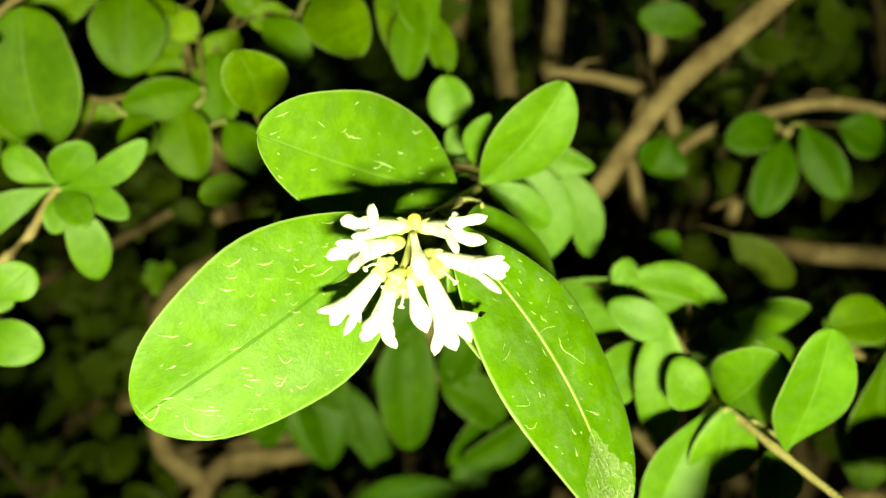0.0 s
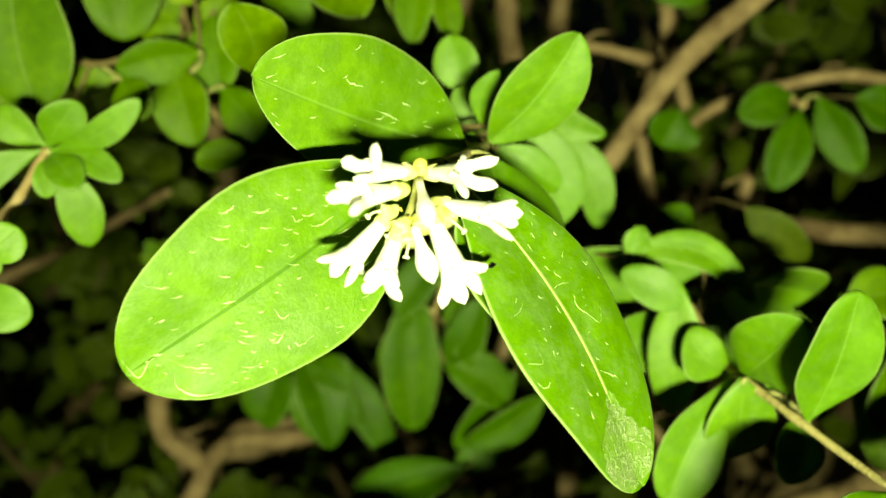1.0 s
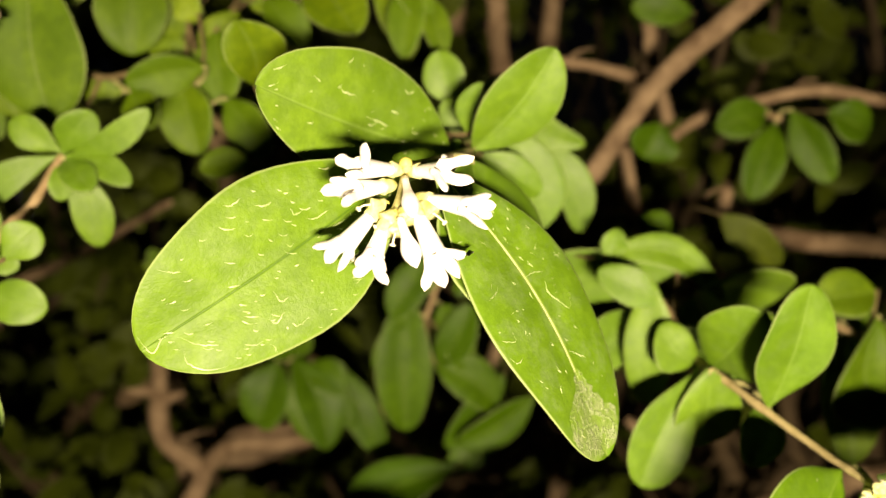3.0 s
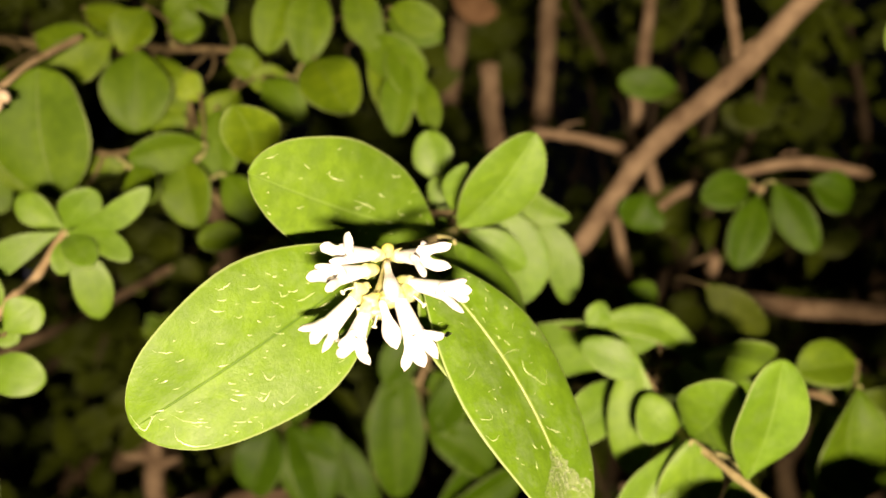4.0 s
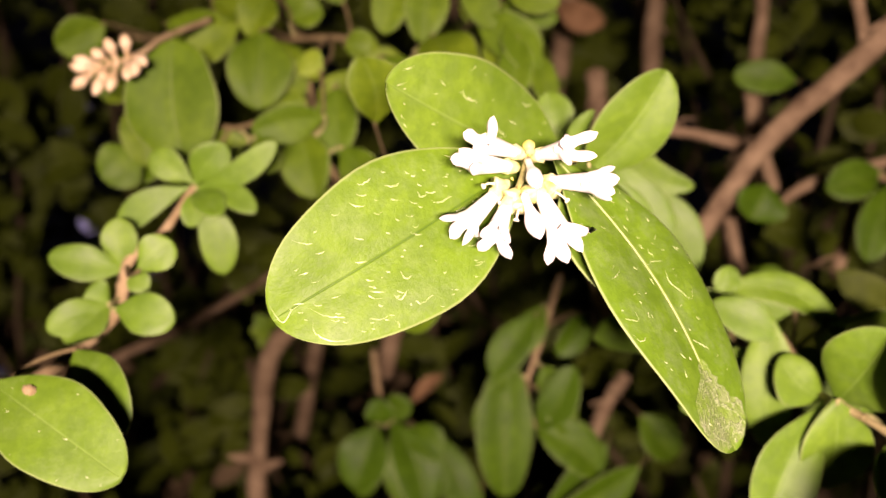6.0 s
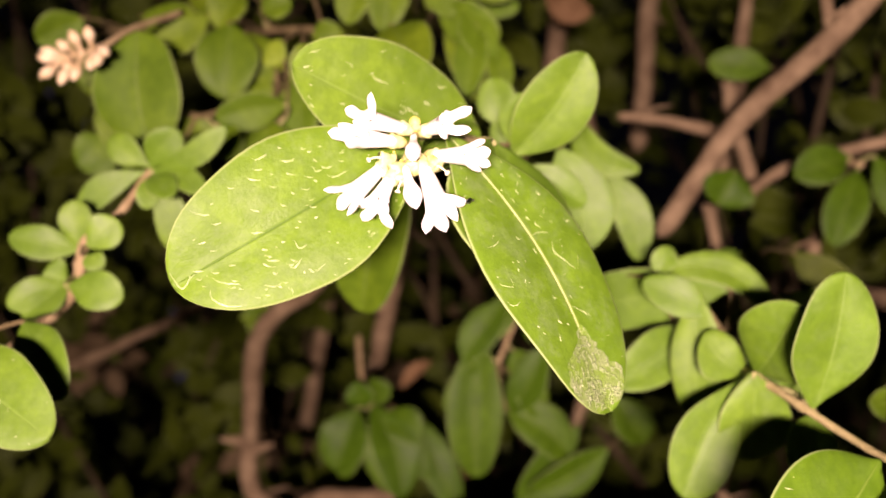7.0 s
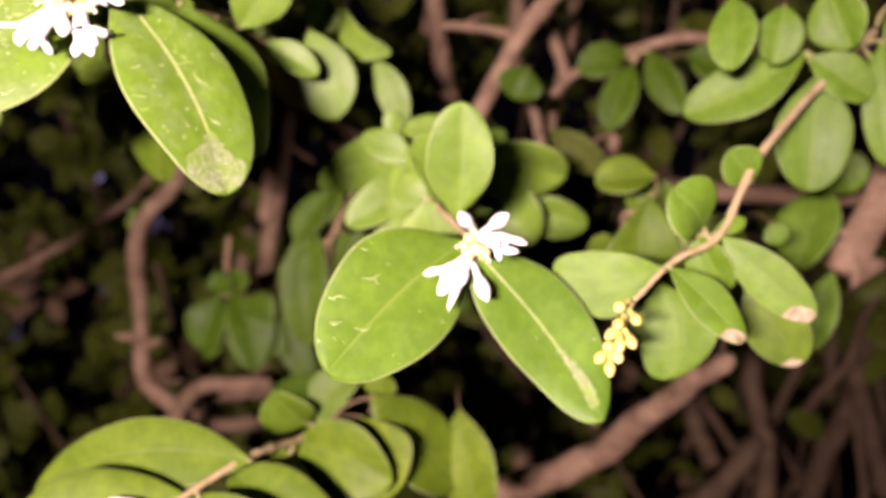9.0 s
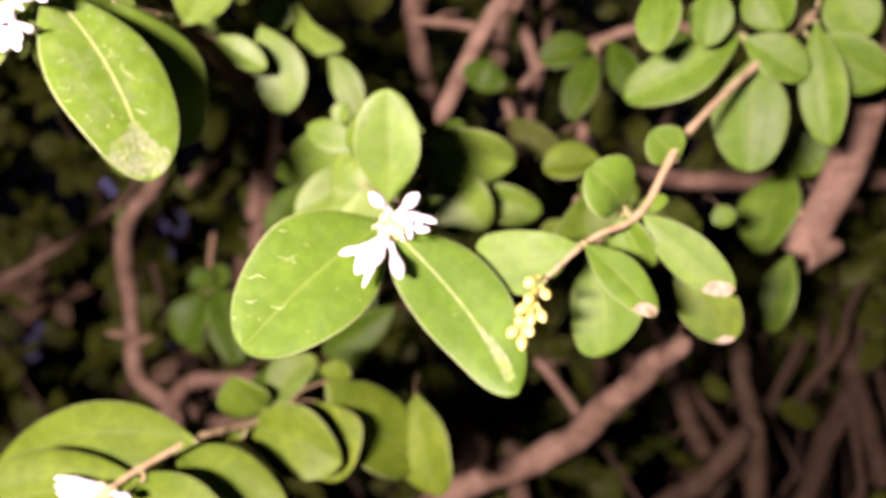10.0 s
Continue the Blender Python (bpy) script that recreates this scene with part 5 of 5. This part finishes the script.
leaf(s, (-0.1258, 0.3690, 0.9352), (-0.1232, 0.3640, 0.9430), 0.0066, 20, 0.06, 0.4, 0.54, mat=LEAF_MID)
leaf(s, (-0.1255, 0.3690, 0.9346), (-0.1180, 0.3640, 0.9372), 0.0068, -8, 0.06, 0.4, 0.54, mat=LEAF_MID)
leaf(s, (-0.1262, 0.3690, 0.9340), (-0.1296, 0.3640, 0.9276), 0.0072, 5, 0.06, 0.4, 0.54, mat=LEAF_MID)

s = thing("leafy_sprig", (0.13, 0.2, 1.06), "bright green privet leaves at the hedge's edge", "plant", "sprigs of the hedge")
stem(s, [(0.1280, 0.2000, 1.0470), (0.1480, 0.2200, 1.0650), (0.1840, 0.2500, 1.0890)], 0.0009, 0.0016)
leaf(s, (0.1280, 0.2000, 1.0450), (0.1170, 0.1960, 1.0310), 0.0124, 20, 0.06, 0.62, 0.54)
leaf(s, (0.1300, 0.2000, 1.0440), (0.1210, 0.1960, 1.0230), 0.0116, 0, 0.06, 0.41, 0.54)

# ---- leaf stalks, from every blade to its twig ----
def stalks():
    for name, foots in FOOTS.items():
        if name not in LINES:
            continue
        s = bpy.data.objects[name]
        for foot, end in foots:
            into = (end - foot).normalized()
            near, girth = min(LINES[name], key=lambda q: (q[0] - foot).length + 0.35 * max(0, foot.y - q[0].y))
            gap = (near - foot).length
            if gap < 0.0012:
                continue
            if gap > 0.024:
                # a leaf of a hidden side shoot: its own short twig runs back into the hedge
                near = foot - into * 0.006 + Vector((0.002 * math.sin(foot.x * 900), 0.022, -0.004))
                gap, girth = 0.02, 0.0006
            mid = (near + foot) / 2 - into * 0.12 * gap + Vector((0, 0.10 * gap, 0))
            short = gap < 0.012
            r0 = min(girth * 0.7, 0.0006)
            bm = bmesh.new()
            sweep(bm, smooth_line([near, mid, foot, foot + into * 0.001], 5), lambda v: r0 + (0.00042 - r0) * v, 7)
            under(s, part("stalk" if short else "side_twig", bm, GREEN_STEM if short else TWIG))


stalks()

# ---- branches ----
branch([(0.1410, 0.2800, 1.0770), (0.1120, 0.2880, 1.0440), (0.0800, 0.3000, 1.0130), (0.0555, 0.3120, 0.9740)], 0.0041, 0.0038, rough=0.35)
branch([(0.1060, 0.3000, 1.0950), (0.1085, 0.2950, 1.0700), (0.1100, 0.2900, 1.0520), (0.1105, 0.2885, 1.0430)], 0.0019, 0.0021, rough=0.5)
branch([(0.0400, 0.3300, 1.0240), (0.0590, 0.3300, 1.0210), (0.0810, 0.3300, 1.0160)], 0.0018, 0.0025)
branch([(0.1090, 0.4000, 1.1350), (0.1050, 0.4000, 1.0950), (0.0990, 0.4000, 1.0260), (0.0890, 0.4000, 0.9830), (0.0930, 0.4000, 0.9550)], 0.0034, 0.0027)
branch([(0.0900, 0.3300, 0.9900), (0.1040, 0.3250, 1.0010), (0.1240, 0.3220, 1.0070), (0.1470, 0.3180, 1.0110), (0.1710, 0.3100, 1.0060)], 0.0020, 0.0024, rough=0.6)
branch([(0.1260, 0.3300, 1.0090), (0.1210, 0.3300, 0.9880), (0.1170, 0.3350, 0.9620)], 0.0023, 0.0028)
branch([(0.0243, 0.5000, 1.1690), (0.0140, 0.5000, 1.1090), (0.0044, 0.5000, 1.0400)], 0.0064, 0.0054, rough=0.5)
branch([(0.0758, 0.5000, 1.1700), (0.0690, 0.5000, 1.1190), (0.0629, 0.5000, 1.0300)], 0.0056, 0.0052, rough=0.5)
branch([(-0.0860, 0.3000, 1.0110), (-0.0800, 0.3050, 0.9820), (-0.0810, 0.3150, 0.9570), (-0.1170, 0.3450, 0.9280), (-0.1340, 0.3780, 0.8750), (-0.1330, 0.3800, 0.8470), (-0.1160, 0.3780, 0.8290), (-0.1310, 0.3700, 0.8010)], 0.0040, 0.0048, stubs=[(0.6, (0.9, 0, 0.3), 0.014), (0.58, (-0.9, -0.2, 0.1), 0.016)])
branch([(-0.1160, 0.3800, 0.8290), (-0.0990, 0.3750, 0.8450), (-0.0770, 0.3750, 0.8480), (-0.0620, 0.3800, 0.8490)], 0.0044, 0.0037)
branch([(-0.0600, 0.4200, 1.0190), (-0.0690, 0.4250, 0.9700), (-0.0860, 0.4300, 0.8890)], 0.0042, 0.0052, rough=0.4)
branch([(-0.1488, 0.6000, 1.0020), (-0.1570, 0.6000, 0.9560), (-0.1690, 0.6000, 0.8840), (-0.1776, 0.6000, 0.8290)], 0.0056, 0.0060, rough=0.5)
branch([(0.0170, 0.3520, 0.7740), (0.0510, 0.3380, 0.8010), (0.0820, 0.3220, 0.8190), (0.1070, 0.3060, 0.8360), (0.1230, 0.2920, 0.8520), (0.1360, 0.2770, 0.8670), (0.1450, 0.2620, 0.8790), (0.1530, 0.2450, 0.8880)], 0.0074, 0.0040, rough=0.8, stubs=[(0.42, (0.2, -0.2, 0.9), 0.007)])
branch([(0.2410, 0.2800, 1.0140), (0.2330, 0.2780, 0.9940), (0.2230, 0.2750, 0.9760), (0.2110, 0.2720, 0.9480), (0.1985, 0.2690, 0.9230), (0.1950, 0.2685, 0.9130)], 0.0082, 0.0064, rough=0.3, stubs=[(0.93, (0.95, 0, 0.1), 0.013)])
branch([(0.0180, 0.4500, 0.8060), (0.0400, 0.4500, 0.8100), (0.0610, 0.4500, 0.8260)], 0.0067, 0.0051)
branch([(0.0690, 0.4600, 0.8280), (0.0710, 0.4600, 0.7930), (0.0760, 0.4600, 0.7430)], 0.0051, 0.0060)
branch([(0.0900, 0.3800, 0.8590), (0.1000, 0.3800, 0.8480), (0.1130, 0.3800, 0.8300)], 0.0020, 0.0023)
branch([(0.2060, 0.4700, 0.8550), (0.2100, 0.4700, 0.8210), (0.2150, 0.4700, 0.7910), (0.2130, 0.4700, 0.7460)], 0.0052, 0.0062, mat=DEAD_DIM)
branch([(0.1470, 0.4400, 0.7540), (0.1800, 0.4500, 0.7780), (0.2100, 0.4600, 0.8030)], 0.0063, 0.0062, mat=DEAD_DIM)
branch([(0.1670, 0.5000, 0.8360), (0.1770, 0.5000, 0.8070), (0.1910, 0.5000, 0.7740)], 0.0055, 0.0060, mat=DEAD_DIM)
branch([(0.3410, 0.6000, 0.8780), (0.3030, 0.6000, 0.7950), (0.2670, 0.6000, 0.7000)], 0.0072, 0.0086, mat=DEAD_DIM)
branch([(0.2810, 0.5500, 0.8590), (0.2960, 0.5500, 0.8060), (0.3170, 0.5500, 0.7290)], 0.0065, 0.0069, mat=DEAD_DIM)
branch([(-0.0690, 0.4000, 0.9970), (-0.0870, 0.4000, 0.9750), (-0.1140, 0.4100, 0.9570)], 0.0034, 0.0036)
branch([(-0.0630, 0.4200, 1.0160), (-0.0690, 0.4200, 0.9870), (-0.0780, 0.4200, 0.9330)], 0.0050, 0.0050)
branch([(0.0250, 0.4000, 1.0640), (0.0290, 0.4000, 1.0330), (0.0370, 0.4000, 0.9890)], 0.0050, 0.0048)
branch([(0.0860, 0.3500, 1.0510), (0.0900, 0.3500, 1.0260), (0.0970, 0.3500, 0.9990)], 0.0032, 0.0026)
branch([(0.0810, 0.3600, 0.9910), (0.0860, 0.3600, 0.9690), (0.0920, 0.3600, 0.9420)], 0.0024, 0.0022)
branch([(0.0400, 0.3800, 0.9170), (0.0310, 0.3800, 0.9010), (0.0240, 0.3800, 0.8840)], 0.0035, 0.0033)
branch([(-0.2760, 0.4400, 0.8940), (-0.2160, 0.4300, 0.9210), (-0.1870, 0.4200, 0.9340), (-0.1560, 0.4100, 0.9490), (-0.1250, 0.3800, 0.9640)], 0.0027, 0.0018)
branch([(-0.1500, 0.4500, 0.8240), (-0.1110, 0.4500, 0.8260), (-0.0750, 0.4500, 0.8310)], 0.0045, 0.0037)
branch([(-0.0520, 0.4500, 0.8570), (-0.0400, 0.4500, 0.8370), (-0.0210, 0.4500, 0.8200)], 0.0041, 0.0037)
branch([(-0.1660, 0.4800, 0.8080), (-0.1320, 0.4800, 0.7970), (-0.0770, 0.4800, 0.8080)], 0.0054, 0.0046)
branch([(0.1340, 0.3600, 0.9520), (0.1700, 0.3600, 0.9470), (0.2130, 0.3620, 0.9450), (0.2600, 0.3700, 0.9440)], 0.0044, 0.0046, rough=0.3)

# ---- the main stems, down to the soil ----
branch([(-0.0721, 0.4700, -0.0200), (-0.1048, 0.4500, 0.4406), (-0.1310, 0.3700, 0.8010)], 0.0057, 0.0033, "brown woody stem of the hedge rising from the soil", mat=BARK)
branch([(0.0383, 0.4520, -0.0200), (0.0309, 0.4094, 0.4257), (0.0170, 0.3520, 0.7740)], 0.0101, 0.0059, "brown woody stem of the hedge rising from the soil", mat=BARK)
branch([(0.0573, 0.5600, -0.0200), (0.0434, 0.5007, 0.4087), (0.0760, 0.4600, 0.7430)], 0.0086, 0.0051, "brown woody stem of the hedge rising from the soil", mat=BARK)
branch([(0.0965, 0.5700, -0.0200), (0.1707, 0.5376, 0.4103), (0.2130, 0.4700, 0.7460)], 0.0088, 0.0052, "brown woody stem of the hedge rising from the soil", mat=DEAD_DIM)
branch([(0.1203, 0.7000, -0.0200), (0.2307, 0.6774, 0.3850), (0.2670, 0.6000, 0.7000)], 0.0125, 0.0073, "brown woody stem of the hedge rising from the soil", mat=DEAD_DIM)
branch([(0.1808, 0.6500, -0.0200), (0.2360, 0.5980, 0.4010), (0.3170, 0.5500, 0.7290)], 0.0098, 0.0058, "brown woody stem of the hedge rising from the soil", mat=DEAD_DIM)
branch([(-0.0525, 0.5500, -0.0200), (-0.1193, 0.4957, 0.4532), (-0.1500, 0.4500, 0.8240)], 0.0067, 0.0039, "brown woody stem of the hedge rising from the soil", mat=BARK)

# ---- the depth of the hedge ----
def hedge_leaves(name, count, seed, depth, label, mat, top=9.0):
    """Leaves that nobody could count, deep in the hedge, in tufts round hidden twigs."""
    rnd = random.Random(seed)
    bm = bmesh.new()
    uv = bm.loops.layers.uv.new("UVMap")
    done = 0
    while done < count:
        y = rnd.uniform(*depth)
        spread = 0.30 + 0.75 * y
        centre = Vector((rnd.uniform(-spread, spread) + 0.02, y, 0.95 + rnd.uniform(-0.62, 0.62) * spread))
        if centre.x > 0.06 + 0.10 * y and centre.z < 1.04 - 0.34 * y and rnd.random() < 0.85:
            continue
        if centre.z > top:
            continue
        if noise.noise(centre * 9.0 + Vector((seed, 0, 0))) < -0.16:
            continue
        for k in range(rnd.randint(4, 9)):
            way = Vector((rnd.gauss(0, 1), rnd.gauss(-0.2, 0.6), rnd.gauss(-0.1, 0.9))).normalized()
            face = Vector((rnd.gauss(0, 0.45), -1, rnd.gauss(0.25, 0.45)))
            side = way.cross(face).normalized()
            up = side.cross(way)
            base = centre + Vector((rnd.gauss(0, 1), rnd.gauss(0, 1), rnd.gauss(0, 1))) * 0.008
            long = rnd.uniform(0.014, 0.032)
            wide = long * rnd.uniform(0.24, 0.31)
            rows = []
            for i in range(7):
                u = i / 6
                half = wide * max(0.02, math.sin(math.pi * u ** 0.9)) ** 0.65
                mid = base + way * long * u + up * 0.08 * long * math.sin(math.pi * u)
                rows.append([(bm.verts.new(mid + side * half * w + up * 0.14 * half * abs(w)), (u, 0.5 + 0.5 * w)) for w in (-1, 0, 1)])
            for p, q in zip(rows, rows[1:]):
                for j in (0, 1):
                    f = bm.faces.new((p[j][0], p[j + 1][0], q[j + 1][0], q[j][0]))
                    for loop, st in zip(f.loops, (p[j][1], p[j + 1][1], q[j + 1][1], q[j][1])):
                        loop[uv].uv = st
            done += 1
    tagged(part(name, bm, mat), label, "foliage", kind="stuff")


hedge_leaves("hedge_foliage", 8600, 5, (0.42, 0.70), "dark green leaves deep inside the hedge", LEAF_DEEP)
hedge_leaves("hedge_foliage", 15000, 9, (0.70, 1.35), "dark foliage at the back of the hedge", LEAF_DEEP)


hedge_leaves("dry_foliage", 1300, 23, (0.5, 1.1), "withered brown leaves caught deep inside the hedge", LITTER, 0.95)


def brushwood(count, seed):
    """Thin bare twigs behind the sprigs."""
    rnd = random.Random(seed)
    s = thing("brushwood", (0.1, 0.6, 0.7), "tangle of thin bare brown twigs inside the hedge", "twigs")
    for _ in range(count):
        y = rnd.uniform(0.5, 1.0)
        right = rnd.random() < 0.6
        p = Vector((rnd.uniform(0.18, 0.75) * (0.3 + y) if right else rnd.uniform(-0.55, 0.2) * (0.4 + y), y, rnd.uniform(0.95 - 0.55 * y, 0.95 + (0.0 if right else 0.4) * y)))
        way = Vector((rnd.gauss(0.1, 0.4), rnd.gauss(0, 0.25), 1)).normalized()
        long = rnd.uniform(0.1, 0.35)
        pts = [p + way * long * k / 4 + Vector(noise.noise_vector(p * 7 + Vector((k, 0, 0)))) * 0.012 for k in range(5)]
        fat = rnd.uniform(0.001, 0.0042)
        bm = bmesh.new()
        sweep(bm, smooth_line(pts, 3), lambda v: fat * (1 - 0.4 * v), 7)
        under(s, part("twig", bm, DEAD_DIM))


brushwood(290, 14)


# ---- dry leaves caught in the twigs ----
s = thing("dry_leaf", (-0.02, 0.33, 0.9), "curled orange-brown dead leaf caught among twigs", "leaf")
leaf(s, (-0.0470, 0.4000, 0.9120), (-0.0620, 0.3950, 0.8990), 0.0076, 20, 0.2, 0.6, 0.5, mat=DRY)
s = thing("dry_leaf", (-0.02, 0.33, 0.9), "small curled brown dead leaf caught among twigs", "leaf")
leaf(s, (-0.0270, 0.4000, 0.8580), (-0.0360, 0.3950, 0.8500), 0.0092, 20, 0.2, 0.6, 0.5, mat=DRY)
s = thing("dry_leaf", (0.0, 0.4, 1.06), "orange-brown dead leaf high in the hedge", "leaf")
leaf(s, (0.0080, 0.4200, 1.1020), (0.0320, 0.4200, 1.0920), 0.0159, 20, 0.2, 0.5, 0.5, mat=DRY)

# ---- faint night glow through gaps in the hedge ----
def glow(at, radius, strength):
    m, t, b = material("glow")
    b.inputs["Base Color"].default_value = (0.02, 0.02, 0.03, 1)
    b.inputs["Emission Color"].default_value = (0.62, 0.64, 1.0, 1)
    b.inputs["Emission Strength"].default_value = strength
    bm = bmesh.new()
    bmesh.ops.create_icosphere(bm, subdivisions=2, radius=radius)
    for q in bm.verts:
        q.co *= 1 + 0.5 * noise.noise(q.co * (1.2 / radius) + Vector(at) * 9)
    ob = part("backdrop", bm, m)
    ob.location = at
    tagged(ob, "faint bluish night glow far behind the hedge", "backdrop", kind="structure")


glow((-0.9100, 1.6000, 1.0340), 0.022, 0.28)
glow((-0.7610, 1.6000, 0.9440), 0.028, 0.05)
glow((-1.0830, 1.6000, 1.2770), 0.045, 0.03)
glow((-1.1400, 1.6000, 0.6970), 0.050, 0.04)
glow((-0.7710, 1.6000, 0.7060), 0.030, 0.03)
glow((-0.8070, 1.6000, 0.8690), 0.030, 0.05)
glow((-0.9420, 1.6000, 1.2540), 0.050, 0.04)
glow((-0.8750, 1.6000, 0.8130), 0.030, 0.05)
